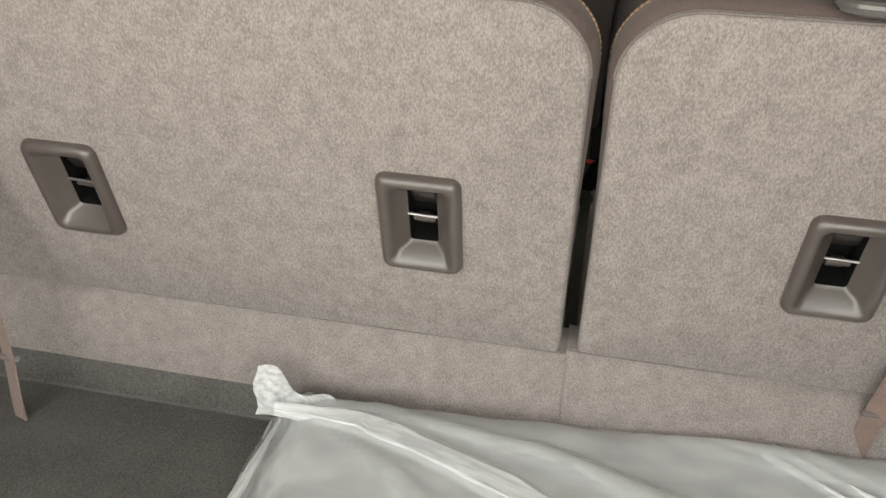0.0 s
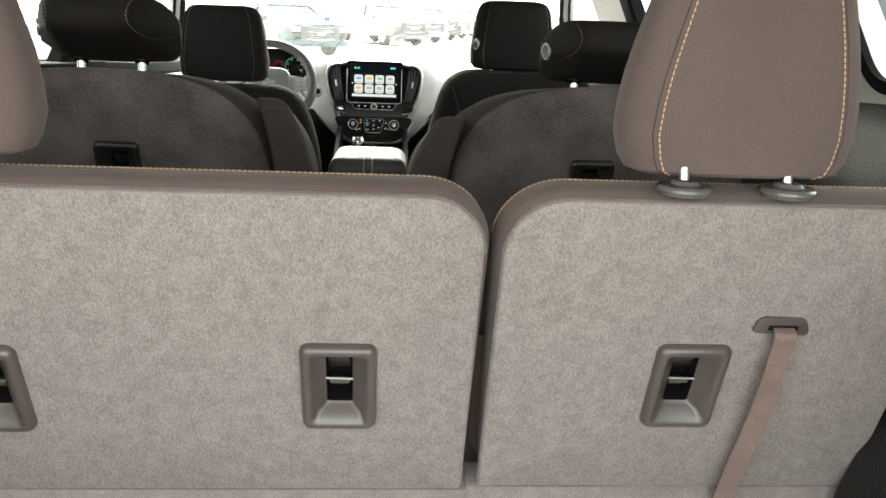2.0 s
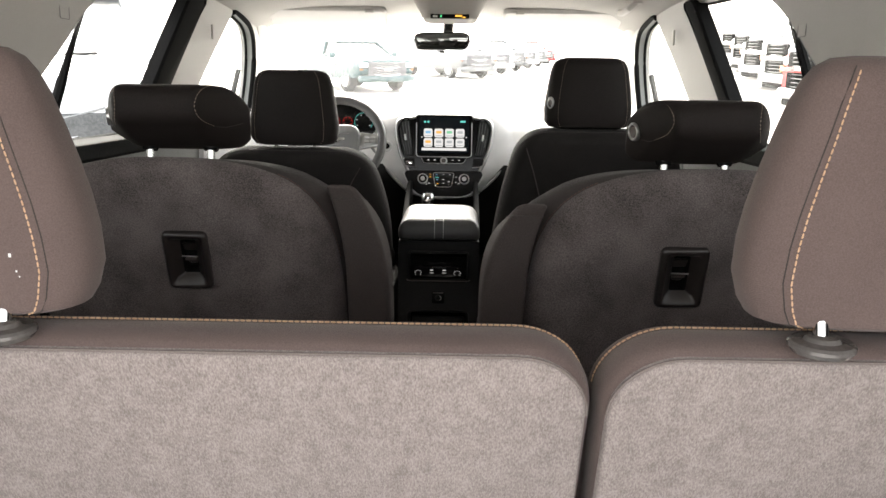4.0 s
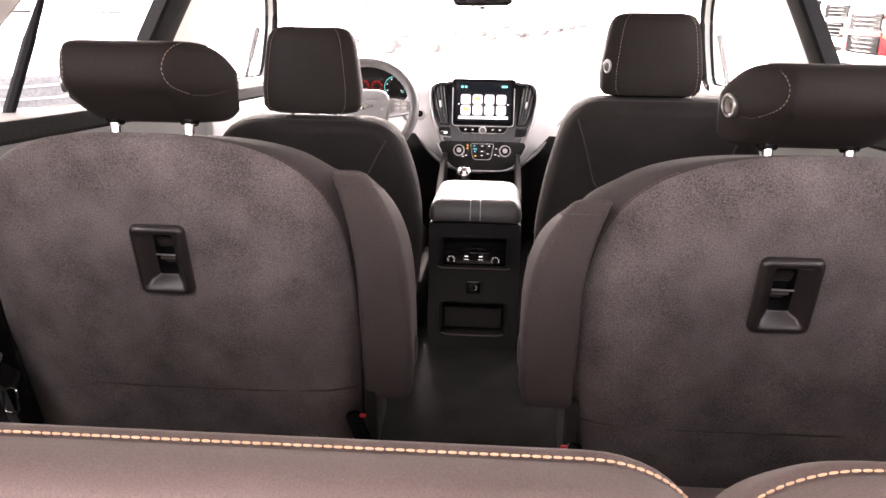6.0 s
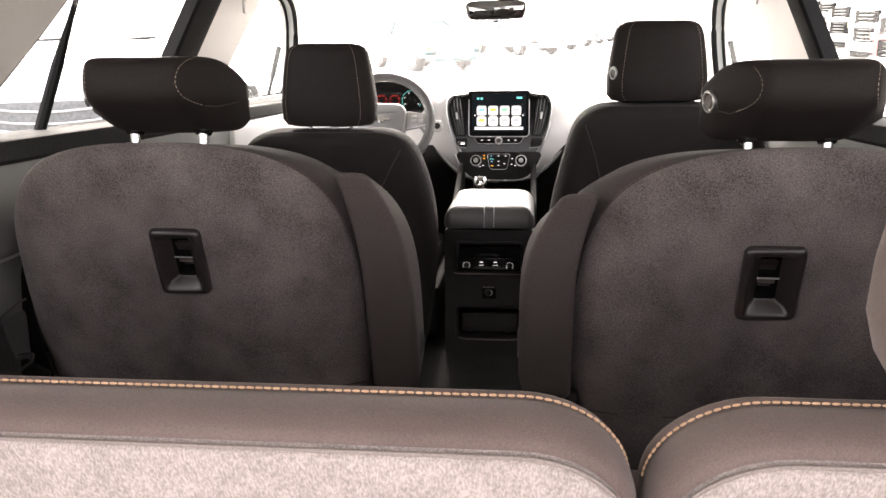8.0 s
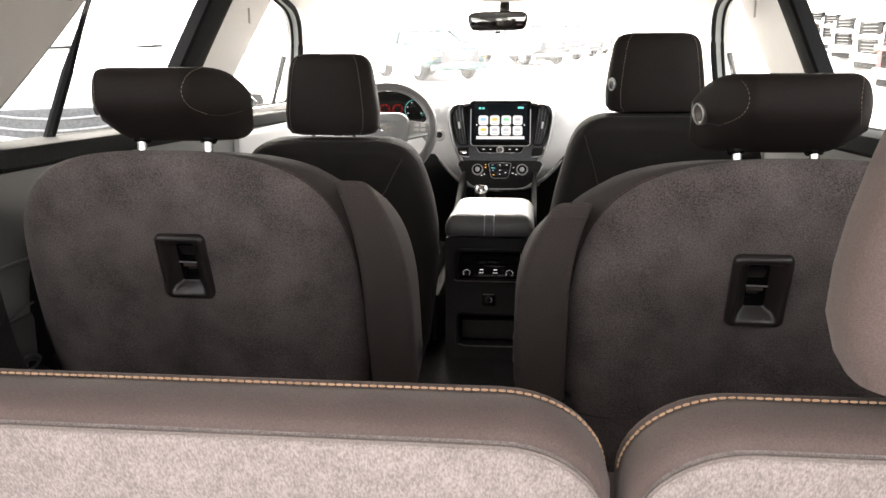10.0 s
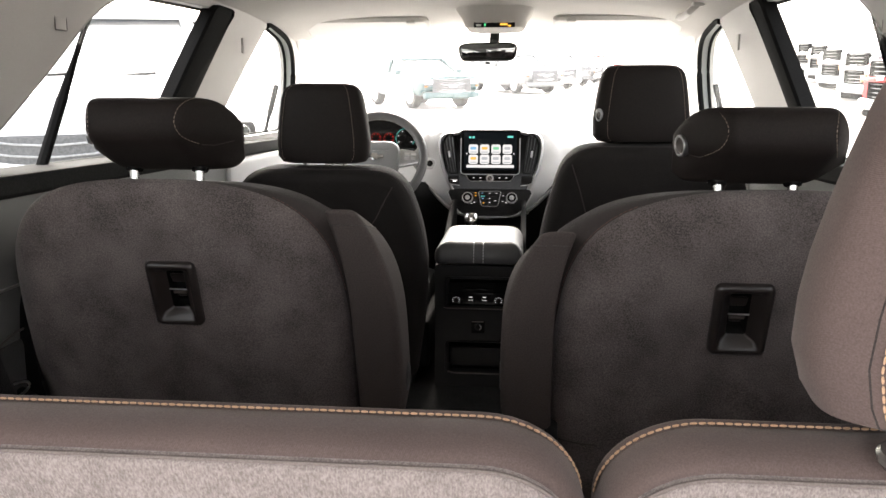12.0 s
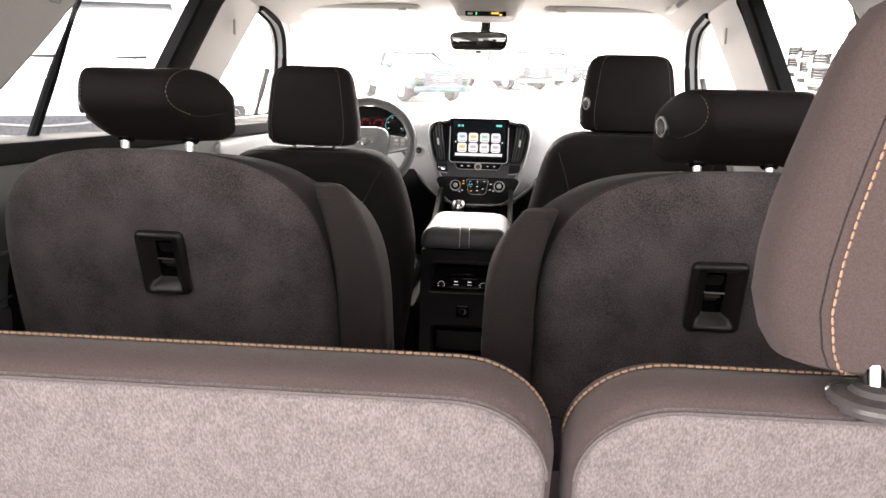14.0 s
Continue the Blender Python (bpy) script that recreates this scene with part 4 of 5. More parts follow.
for q in (-0.012, 0.012):
    part("stitching", stitches([(q, -0.0160, 0.364), (q, -0.0157, 0.382), (q, -0.0130, 0.3945), (q, -0.008, 0.405), (q, 0.0, 0.4135), (q, 0.013, 0.4200), (q, 0.03, 0.4243), (q, 0.055, 0.4268), (q, 0.24, 0.4272)], 0.006, 0.002, 0.0013, (0, -0.5, 0.8)), M_SATIN, lid, "pale thread seam")
bm = bmesh.new()
rear = rrect(0.160, 0.078, 0.006, cy=0.278, n=4)
stack(bm, [[(a, -0.004 - z, b) for a, b in inset(rear, d)] for d, z in ((-0.006, -0.002), (-0.006, 0.006), (-0.001, 0.008), (0, 0.004), (0.002, -0.012))], first=False, last=False)
pn = part("control_frame", bm, M_PLASTIC, con)
part("control_face", block(0.156, 0.004, 0.038, pose(0, -0.004, 0.240)), M_GLOSS, pn)
part("control_pocket", block(0.156, 0.004, 0.036, pose(0, 0.030, 0.262)), M_CAVITY, pn)
part("vent_lip", block(0.075, 0.010, 0.006, pose(0, -0.008, 0.285), 0.002), M_GLOSS, pn)
part("frame_lip", tube([(-0.088, -0.011, 0.236), (-0.080, -0.014, 0.234), (0.080, -0.014, 0.234), (0.088, -0.011, 0.236)], 0.0018, 8), M_BEZEL, pn)
for q in (-0.056, 0.052):
    k = part("knob", lathe([(0.011, 0), (0.011, 0.010), (0.009, 0.012), (0.002, 0.012)], 20, pose(q, -0.006, 0.258, 90)), M_GLOSS, pn)
    for j in range(7):
        a = radians(-30 + 40 * j)
        part("tick_mark", block(0.0022, 0.0016, 0.0009, pose(q + 0.0085 * math.cos(a), -0.0185, 0.258 + 0.0085 * math.sin(a)), 0.0003), M_WHITE, k)
for q in (-0.019, 0.016):
    part("button_mark", block(0.009, 0.001, 0.002, pose(q, -0.0068, 0.264), 0.0003), M_WHITE, pn)
    part("button_mark", block(0.012, 0.001, 0.0008, pose(q, -0.0068, 0.256), 0.0003), M_WHITE, pn)
sock = part("power_socket", plate(rrect(0.034, 0.036, 0.004, cy=0.180), 0.006, 0.002, pose(0, -0.003, 0, 90)), M_GLOSS, con)
part("socket_ring", lathe([(0.010, 0), (0.010, 0.004), (0.007, 0.004), (0.006, 0.001)], 20, pose(0, -0.008, 0.180, 90)), M_PLASTIC, sock)
part("socket_hinge", block(0.030, 0.003, 0.003, pose(0, -0.0095, 0.194), 0.001), M_BEZEL, sock)
part("socket_mark", tube([(0.0065 * math.cos(q) + 0.002, -0.0128, 0.180 + 0.0065 * math.sin(q)) for q in [radians(-70 + 14 * k) for k in range(11)]], 0.0010, 6), M_SATIN, sock)
bm = bmesh.new()
stack(bm, [[(a, -0.002 - z, b) for a, b in inset(rrect(0.165, 0.092, 0.010, cy=0.090, n=4), d)] for d, z in ((-0.004, 0), (-0.003, 0.005), (0, 0.004), (0.006, -0.012))], first=False, last=False)
bin_ = part("bin_frame", bm, M_PLASTIC, con)
part("bin_drawer", block(0.150, 0.012, 0.060, pose(0, 0.050, 0.046), 0.004), M_PLASTIC, bin_)
part("bin_lip", tube([(-0.078, -0.010, 0.050), (-0.060, -0.012, 0.046), (0.060, -0.012, 0.046), (0.078, -0.010, 0.050)], 0.0022, 8), M_BEZEL, bin_)
# shifter and its surround
part("shift_surround", block(0.19, 0.27, 0.012, pose(0, 0.49, 0.335), 0.005), M_GLOSS, con)
sh = part("shift_lever", tube([(-0.045, 0.46, 0.34), (-0.046, 0.455, 0.40)], 0.012, 12), M_PLASTIC, con)
part("shift_knob", lathe([(0.010, 0), (0.018, 0.004), (0.022, 0.018), (0.022, 0.034), (0.016, 0.044), (0.005, 0.047)], 20, pose(-0.046, 0.455, 0.395)), M_CHROME, sh, "bright chrome shift knob")
part("dial", lathe([(0.016, 0), (0.016, 0.012), (0.012, 0.014), (0.002, 0.014)], 20, pose(0.035, 0.50, 0.345)), M_SATIN, con)
for s in (-1, 1):
    part("side_rail", plate(rpoly([(0.30, 0.30, 0.02), (0.64, 0.30, 0.02), (0.70, 0.46, 0.03), (0.60, 0.46, 0.04), (0.34, 0.37, 0.03)]), 0.016, 0.004, Matrix(((0, 0, 1, s * 0.113 - 0.008), (1, 0, 0, 0), (0, 1, 0, 0), (0, 0, 0, 1)))), M_CAVITY, con)

# ---- dashboard ----
def dash_section(x):
    """The dashboard's outline (y, z) at x: top skin, brow, face and knee panel."""
    c = max(0.0, 1 - (abs(x) / 0.26) ** 4) if abs(x) < 0.26 else 0.0
    d = max(0.0, 1 - ((x + 0.385) / 0.165) ** 4) if abs(x + 0.385) < 0.165 else 0.0
    bow = 0.05 * (abs(x) / 0.75) ** 2
    e = 1 - c
    return [(3.90, 1.24), (3.88, 1.30), (3.62, 1.345 + 0.01 * c), (3.40 - bow, 1.362 + 0.010 * c + 0.03 * d), (3.22 + 0.10 * e - bow, 1.352 + 0.016 * c + 0.055 * d), (3.165 + 0.11 * e - bow, 1.33 + 0.03 * c + 0.055 * d), (3.15 + 0.085 * e - bow - 0.02 * d, 1.305 + 0.02 * d),
            (3.17 + 0.03 * e - bow, 1.26), (3.155 - bow, 1.20), (3.15 - 0.03 * e - bow, 1.13), (3.19 - 0.02 * e - bow, 1.05), (3.28 - bow, 0.94), (3.40, 0.80), (3.70, 0.70)]


dash = thing("dashboard", pose(0, 0, 0), "grey moulded dashboard with black centre stack and touchscreen", "dashboard")


def fine_section(x):
    pts = [Vector(p) for p in dash_section(x)]
    out = []
    for i in range(len(pts) - 1):
        p0, p1, p2, p3 = pts[max(0, i - 1)], pts[i], pts[i + 1], pts[min(len(pts) - 1, i + 2)]
        for k in range(5):
            t = k / 5
            out.append(0.5 * ((2 * p1) + (p2 - p0) * t + (2 * p0 - 5 * p1 + 4 * p2 - p3) * t * t + (3 * p1 - p0 - 3 * p2 + p3) * t ** 3))
    return out + [pts[-1]]


def knee_line(x):
    """Height at which the grey skin gives way to the black knee panel."""
    a = abs(x)
    return 1.05 if a < 0.14 else 1.05 + 0.12 * min(1, (a - 0.14) / 0.09) ** 0.8


skin, knee = bmesh.new(), bmesh.new()
top_rows, low_rows = [], []
for x in [-0.80 + 1.6 * i / 160 for i in range(161)]:
    sec, line = fine_section(x), knee_line(x)
    j = next(j for j in range(31, len(sec)) if sec[j].y < line)
    cut = sec[j - 1].lerp(sec[j], min(1, max(0, (sec[j - 1].y - line) / (sec[j - 1].y - sec[j].y))))
    for rows, pts, n in ((top_rows, sec[:j] + [cut], 50), (low_rows, [cut] + sec[j:], 24)):
        cum = [0.0]
        for p, q in zip(pts, pts[1:]):
            cum.append(cum[-1] + (q - p).length)
        row = []
        for k in range(n + 1):
            d = cum[-1] * k / n
            m = next((m for m in range(len(pts) - 1) if cum[m + 1] >= d - 1e-9), len(pts) - 2)
            p = pts[m].lerp(pts[m + 1], (d - cum[m]) / max(1e-9, cum[m + 1] - cum[m]))
            row.append((x, p.x, p.y))
        rows.append(row)
for bm, rows in ((skin, top_rows), (knee, low_rows)):
    vs = [[bm.verts.new(p) for p in r] for r in rows]
    for a, b in zip(vs, vs[1:]):
        for j in range(len(a) - 1):
            bm.faces.new((a[j], b[j], b[j + 1], a[j + 1]))
part("skin", skin, M_DASH, dash, smooth=1.2)
part("knee_panel", knee, M_PLASTIC, dash, "black lower panel", smooth=1.2)
ST = pose(0.003, 3.135, 1.205, 83)     # plane of the centre stack: x across, y up, z towards the seats
bm = bmesh.new()
surround = rpoly([(-0.098, -0.150, 0.05), (0.098, -0.150, 0.05), (0.150, -0.048, 0.03), (0.179, 0.020, 0.03), (0.191, 0.112, 0.03), (0.168, 0.143, 0.02), (0.122, 0.146, 0.01), (0.104, 0.156, 0.01), (-0.104, 0.156, 0.01), (-0.122, 0.146, 0.01), (-0.168, 0.143, 0.02), (-0.191, 0.112, 0.03), (-0.179, 0.020, 0.03), (-0.150, -0.048, 0.03)], 8)
slab(bm, surround, [(0, -0.05), (0, 0.000), (0.003, 0.006), (0.008, 0.008), (0.013, 0.005), (0.016, -0.004)], ST)
part("stack_surround", bm, M_SATIN, dash, "satin silver surround")
bm = bmesh.new()
slab(bm, inset(surround, 0.013), [(0, -0.02), (0, 0.002), (0.002, 0.004)], ST)
stack_face = part("stack_face", bm, M_GLOSS, dash, "gloss black fascia")
scr = part("screen_bezel", plate(rrect(0.212, 0.160, 0.012, cy=0.071), 0.012, 0.003, ST @ pose(0, 0, 0.004), None), M_GLOSS, dash)
bm = bmesh.new()
edge = [(a, b, 0.0165) for a, b in arc(-0.092, 0.005, 0.012, 180, 270, 5) + arc(0.092, 0.005, 0.012, 270, 360, 5)]
edge = [(-0.104, 0.12, 0.0165)] + edge + [(0.104, 0.12, 0.0165)]
part("screen_edge", tube(edge, 0.0016, 6, ST), M_SILVER, scr, "thin chrome edge")
part("display", block(0.186, 0.132, 0.002, ST @ pose(0, 0.075, 0.0162), 0.0005), M_LCD, scr)
M_ICON = glow("lcd_grey", (0.45, 0.48, 0.52), 0.10)
for i in range(4):
    for j in range(2):
        x, y = -0.060 + 0.040 * i, 0.082 - 0.036 * j
        tint = (M_BLUE, M_ORANGE, M_GREEN, M_WHITE, M_ORANGE, M_WHITE, M_WHITE, M_WHITE)[i + 4 * j]
        ic = part("icon", plate(rrect(0.033, 0.033, 0.007, n=4), 0.0008, 0.0002, ST @ pose(x, y, 0.0178)), M_WHITE, scr)
        part("icon_mark", plate(rrect(0.021, 0.010, 0.004, n=3), 0.0006, 0.0001, ST @ pose(x, y + 0.003, 0.0186)), tint if tint is not M_WHITE else M_ICON, ic)
        part("icon_caption", block(0.024, 0.0035, 0.0005, ST @ pose(x, y - 0.0105, 0.0186), 0.0001), M_ICON, ic)
part("screen_bar", block(0.168, 0.010, 0.0008, ST @ pose(0, 0.0215, 0.0178), 0.0002), M_WHITE, scr)
part("screen_clock", block(0.020, 0.007, 0.0008, ST @ pose(0.070, 0.1255, 0.0178), 0.0002), M_TEAL, scr)
for q in (-0.072, -0.060):
    part("screen_status", block(0.008, 0.007, 0.0008, ST @ pose(q, 0.1235, 0.0178), 0.0002), M_TEAL, scr)
for q in (-0.083, 0.083):
    part("page_arrow", block(0.004, 0.005, 0.0008, ST @ pose(q, 0.066, 0.0178), 0.0002), M_WHITE, scr)
# satin band that sweeps under the stack and up to both sides
band = [(-0.300, 0.055), (-0.262, 0.010), (-0.225, -0.045), (-0.180, -0.098), (-0.130, -0.140), (-0.07, -0.158), (0, -0.162), (0.07, -0.158), (0.130, -0.140), (0.180, -0.098), (0.225, -0.045), (0.262, 0.010), (0.300, 0.055)]
part("stack_band", tube([ST @ Vector((a, b, 0.004 - 0.30 * max(0.0, abs(a) - 0.15))) for a, b in rpoly([(a, b, 0.03) for a, b in band], 4)[4:-4]], 0.013, 8, flat=0.5, side=(0, 1, 0)), M_BAND, dash, "dark satin trim band")
# button row with the volume knob
row = part("button_bar", plate(rpoly([(-0.085, -0.010, 0.008), (-0.075, -0.028, 0.008), (0.075, -0.028, 0.008), (0.085, -0.010, 0.008)]), 0.008, 0.002, ST @ pose(0, -0.002, 0.004)), M_GLOSS, stack_face)
part("bar_edge", tube([ST @ Vector((a, b - 0.002, 0.0125)) for a, b in rpoly([(-0.086, -0.008, 0), (-0.074, -0.029, 0.010), (0.074, -0.029, 0.010), (0.086, -0.008, 0)], 5)], 0.0012, 6), M_SATIN, row, "thin silver edge")
part("volume_knob", lathe([(0.013, 0), (0.0135, 0.010), (0.011, 0.014), (0.0085, 0.0145), (0.008, 0.011), (0.002, 0.011)], 24, ST @ pose(0, -0.021, 0.010)), M_SILVER, stack_face, "silver-ringed volume knob")
part("knob_face", lathe([(0.0082, 0.010), (0.0082, 0.0118), (0.007, 0.0125), (0.001, 0.0125)], 20, ST @ pose(0, -0.021, 0.010)), M_BEZEL, stack_face)
for q in (-0.058, -0.034, 0.034, 0.058):
    part("button_mark", block(0.007, 0.003, 0.0008, ST @ pose(q, -0.019, 0.0122), 0.0002), M_WHITE, row)
# side vents
M_VENT = material("gloss_vent_slat", (0.03, 0.03, 0.03), (0.05, 0.05, 0.05), 0.16, fine=200, spec=0.9, rough_vary=0.03)
for s in (-1, 1):
    vo = rpoly([(s * 0.112, -0.005, 0.012), (s * 0.148, -0.005, 0.012), (s * 0.178, 0.085, 0.03), (s * 0.158, 0.138, 0.02), (s * 0.130, 0.138, 0.015)][::s], 5)
    bm = bmesh.new()
    slab(bm, vo, [(0, 0.0), (0, 0.009), (0.002, 0.011), (0.004, 0.009), (0.005, -0.006)], ST @ pose(0, 0, 0.002), last=False)
    v = part("vent", bm, M_CAVITY, dash, "gloss black air vent")
    rim_line = [ST @ Vector((a, b, 0.0105)) for a, b in rpoly([(s * 0.108, 0.142, 0), (s * 0.160, 0.142, 0.02), (s * 0.184, 0.110, 0.03), (s * 0.172, 0.020, 0.03), (s * 0.150, -0.042, 0.02), (s * 0.108, -0.046, 0)], 5)]
    part("vent_rim", tube(rim_line, 0.0018, 6), M_SATIN, v, "thin silver rim")
    for k in range(4):
        x0 = s * (0.119 + 0.009 * k)
        x1 = s * (0.136 + 0.011 * k)
        part("slat", tube([ST @ Vector((x0, 0.003, 0.006)), ST @ Vector(((x0 + x1) / 2 + s * 0.002, 0.065, 0.008)), ST @ Vector((x1, 0.130 - 0.006 * abs(k - 1), 0.006))], 0.0022, 8), M_VENT, v)
    part("vent_tab", block(0.007, 0.024, 0.008, ST @ pose(s * 0.146, 0.065, 0.010, 0, 0, -s * 8), 0.002), M_SILVER, v, "bright vent tab")
    lb = part("lower_button", plate(rpoly([(s * 0.110, -0.040, 0.005), (s * 0.146, -0.040, 0.008), (s * 0.152, -0.014, 0.006), (s * 0.112, -0.012, 0.005)][::s]), 0.007, 0.002, ST @ pose(0, 0, 0.003)), M_PLASTIC, dash)
    if s < 0:
        part("lower_cap", block(0.026, 0.012, 0.004, ST @ pose(-0.130, -0.030, 0.010), 0.001), M_CHROME, lb)
# climate panel
CP = ST @ pose(0, -0.093, 0.012, -6)
climate = part("climate_panel", plate(rpoly([(-0.100, -0.064, 0.04), (0.100, -0.064, 0.04), (0.150, 0.018, 0.01), (0.142, 0.034, 0.01), (-0.142, 0.034, 0.01), (-0.150, 0.018, 0.01)], 8), 0.012, 0.004, CP @ pose(0, 0, -0.006)), M_PLASTIC, dash, "black climate panel")
for q in (-0.078, 0.078):
    k = part("climate_knob", lathe([(0.0195, 0), (0.0195, 0.012), (0.0185, 0.014), (0.003, 0.014)], 28, CP @ pose(q, 0.002, 0.005)), M_GLOSS, climate, "black rotary knob with silver rings")
    part("knob_ring", lathe([(0.0200, 0.0), (0.0203, 0.006), (0.0185, 0.0165), (0.0160, 0.0165), (0.0155, 0.0)], 28, CP @ pose(q, 0.002, 0.005)), M_SILVER, k)
    part("knob_cap", lathe([(0.0085, 0.0), (0.0085, 0.017), (0.006, 0.0185), (0.001, 0.0185)], 20, CP @ pose(q, 0.002, 0.005)), M_SILVER, k)
part("climate_edge", tube([CP @ Vector((a, b, 0.006)) for a, b in rpoly([(-0.152, 0.024, 0), (-0.128, -0.030, 0.03), (-0.088, -0.066, 0.04), (0.088, -0.066, 0.04), (0.128, -0.030, 0.03), (0.152, 0.024, 0)], 6)], 0.0024, 8), M_SILVER, climate, "silver lower edge")
ring = [CP @ Vector((a, b, 0.0075)) for a, b in rpoly([(-0.030, -0.028, 0.012), (0.030, -0.028, 0.012), (0.040, 0.026, 0.008), (-0.040, 0.026, 0.008)], 4)]
part("panel_outline", tube(ring, 0.0011, 6, closed=True), M_SATIN, climate)
for x, y, mt in ((-0.050, 0.020, M_AMBER), (-0.050, 0.010, M_AMBER), (-0.028, 0.008, M_TEAL), (-0.020, 0.008, M_TEAL), (-0.026, 0.019, M_BLUE), (0.0, 0.019, M_WHITE), (0.024, 0.019, M_WHITE), (0.0, 0.0, M_WHITE), (0.0, -0.014, M_WHITE), (-0.022, -0.016, M_AMBER), (0.020, -0.008, M_WHITE), (0.046, -0.010, M_WHITE), (0.048, 0.010, M_WHITE), (-0.054, -0.014, M_WHITE), (0.058, -0.014, M_WHITE), (-0.064, -0.018, M_WHITE), (-0.024, 0.0, M_BLUE)):
    part("lit_mark", block(0.006, 0.0022, 0.0008, CP @ pose(x, y, 0.0062), 0.0002), mt, climate)
part("start_button", lathe([(0.021, 0), (0.021, 0.006), (0.017, 0.009), (0.0155, 0.007), (0.002, 0.007)], 28, pose(-0.213, 3.14, 1.235, 80)), M_SILVER, dash, "silver-ringed start button")
part("start_face", lathe([(0.0145, 0), (0.0145, 0.0015), (0.002, 0.0015)], 24, pose(-0.213, 3.1315, 1.2365, 80)), M_SILVER, dash)
part("start_mark", lathe([(0.011, 0), (0.011, 0.0010), (0.002, 0.0010)], 20, pose(-0.213, 3.1295, 1.2368, 80)), M_GLOSS, dash)
# instrument cluster with red gauges
IC = pose(-0.385, 3.118, 1.330, 76)
cl = part("cluster_face", plate(rpoly([(-0.13, -0.055, 0.03), (0.13, -0.055, 0.03), (0.140, 0.02, 0.05), (0.105, 0.060, 0.05), (-0.105, 0.060, 0.05), (-0.140, 0.02, 0.05)]), 0.010, 0.003, IC), M_GLOSS, dash, "gloss black instrument cluster")
for gx, r in ((-0.085, 0.034), (-0.018, 0.018), (0.028, 0.018), (0.088, 0.034)):
    mt = M_REDLIT if abs(gx) < 0.05 else M_TEAL
    g = part("gauge_ring", tube([IC @ Vector((gx + r * math.cos(q), r * math.sin(q) - 0.006, 0.0115)) for q in [radians(-40 + 260 * i / 20) for i in range(21)]], 0.0006, 6), mt, cl)
    for k in range(6):
        q = radians(-30 + 48 * k)
        part("gauge_tick", block(0.004, 0.0028, 0.0008, IC @ pose(gx + r * 0.78 * math.cos(q), r * 0.78 * math.sin(q) - 0.006, 0.0106, 0, 0, math.degrees(q)), 0.0002), M_REDLIT if abs(gx) < 0.05 else M_WHITE, g)

# ---- steering wheel ----
SW = pose(-0.374, 2.945, 1.262, 65)
wheel = thing("steering_wheel", SW, "leather-wrapped steering wheel with silver spokes", "steering wheel")
part("rim", tube([(0.160 * math.cos(q), 0.160 * math.sin(q), 0) for q in [2 * math.pi * i / 56 for i in range(56)]], 0.0155, 12, closed=True), M_WHEEL, wheel, "dark leather-wrapped rim")
bm = bmesh.new()
slab(bm, rpoly([(-0.072, -0.075, 0.05), (0.072, -0.075, 0.05), (0.085, 0.030, 0.03), (0.062, 0.062, 0.03), (-0.062, 0.062, 0.03), (-0.085, 0.030, 0.03)], 8), [(0.006, -0.03), (0, -0.01), (0, 0.008), (0.006, 0.018), (0.02, 0.024), (0.04, 0.026)])
hub = part("airbag_cover", bm, M_HUB, wheel, "grey padded hub cover")
bm = plate(rpoly([(-0.030, -0.004, 0), (-0.010, -0.006, 0), (-0.008, -0.012, 0), (0.010, -0.012, 0), (0.010, -0.006, 0), (0.030, -0.004, 0), (0.028, 0.006, 0), (0.008, 0.006, 0), (0.008, 0.012, 0), (-0.010, 0.012, 0), (-0.010, 0.006, 0), (-0.028, 0.006, 0)]), 0.004, 0.001, pose(0, 0.0, 0.025))
part("badge", bm, M_CHROME, hub)
for s in (-1, 1):
    sp = part("spoke", plate(rpoly([(s * 0.070, -0.030, 0.01), (s * 0.153, -0.012, 0.01), (s * 0.153, 0.028, 0.01), (s * 0.078, 0.038, 0.01)][::s]), 0.016, 0.005, pose(0, 0, -0.012)), M_SATIN, wheel, "satin silver spoke")
    for k in range(4):
        part("spoke_button", block(0.016, 0.011, 0.004, pose(s * (0.105 + 0.022 * (k % 2)), 0.008 + 0.015 * (k // 2) - 0.006, 0.003), 0.001), M_DASH, sp)
    part("lower_spoke", tube([(s * 0.05, -0.06, -0.005), (s * 0.078, -0.105, -0.004), (s * 0.09, -0.132, 0)], 0.011, 8, flat=0.6), M_SATIN, wheel)
part("column", tube([(0, 0, -0.02), (0, 0, -0.18)], 0.045, 14), M_PLASTIC, wheel)

# ---- mirror, overhead console, visors ----
mir = thing("rear_view_mirror", pose(-0.010, 3.12, 1.622, 97, 0, -9), "black rear-view mirror hanging below the roof console", "mirror")
mo = rpoly([(-0.095, -0.030, 0.02), (0.095, -0.030, 0.02), (0.106, 0.022, 0.02), (0.08, 0.033, 0.03), (-0.08, 0.033, 0.03), (-0.106, 0.022, 0.02)], 6)
bm = bmesh.new()
slab(bm, mo, [(0.02, -0.035), (0.006, -0.025), (0, -0.008), (0, 0.002), (0.003, 0.004), (0.005, 0.002)])
part("housing", bm, M_PLASTIC, mir)
M_MIRROR = material("dimmed_mirror_silver", (0.30, 0.31, 0.31), (0.34, 0.35, 0.35), 0.03, 1.0, rough_vary=0.01)
part("mirror_glass", plate(inset(mo, 0.005), 0.002, 0.0005, pose(0, 0, 0.002)), M_MIRROR, mir)
part("sensor_nub", block(0.018, 0.008, 0.010, pose(0.0, -0.036, -0.006), 0.002), M_PLASTIC, mir)
part("arm", tube([(0.022, 0.035, -0.012), (0.022, 0.075, -0.03)], 0.018, 10), M_PLASTIC, mir)
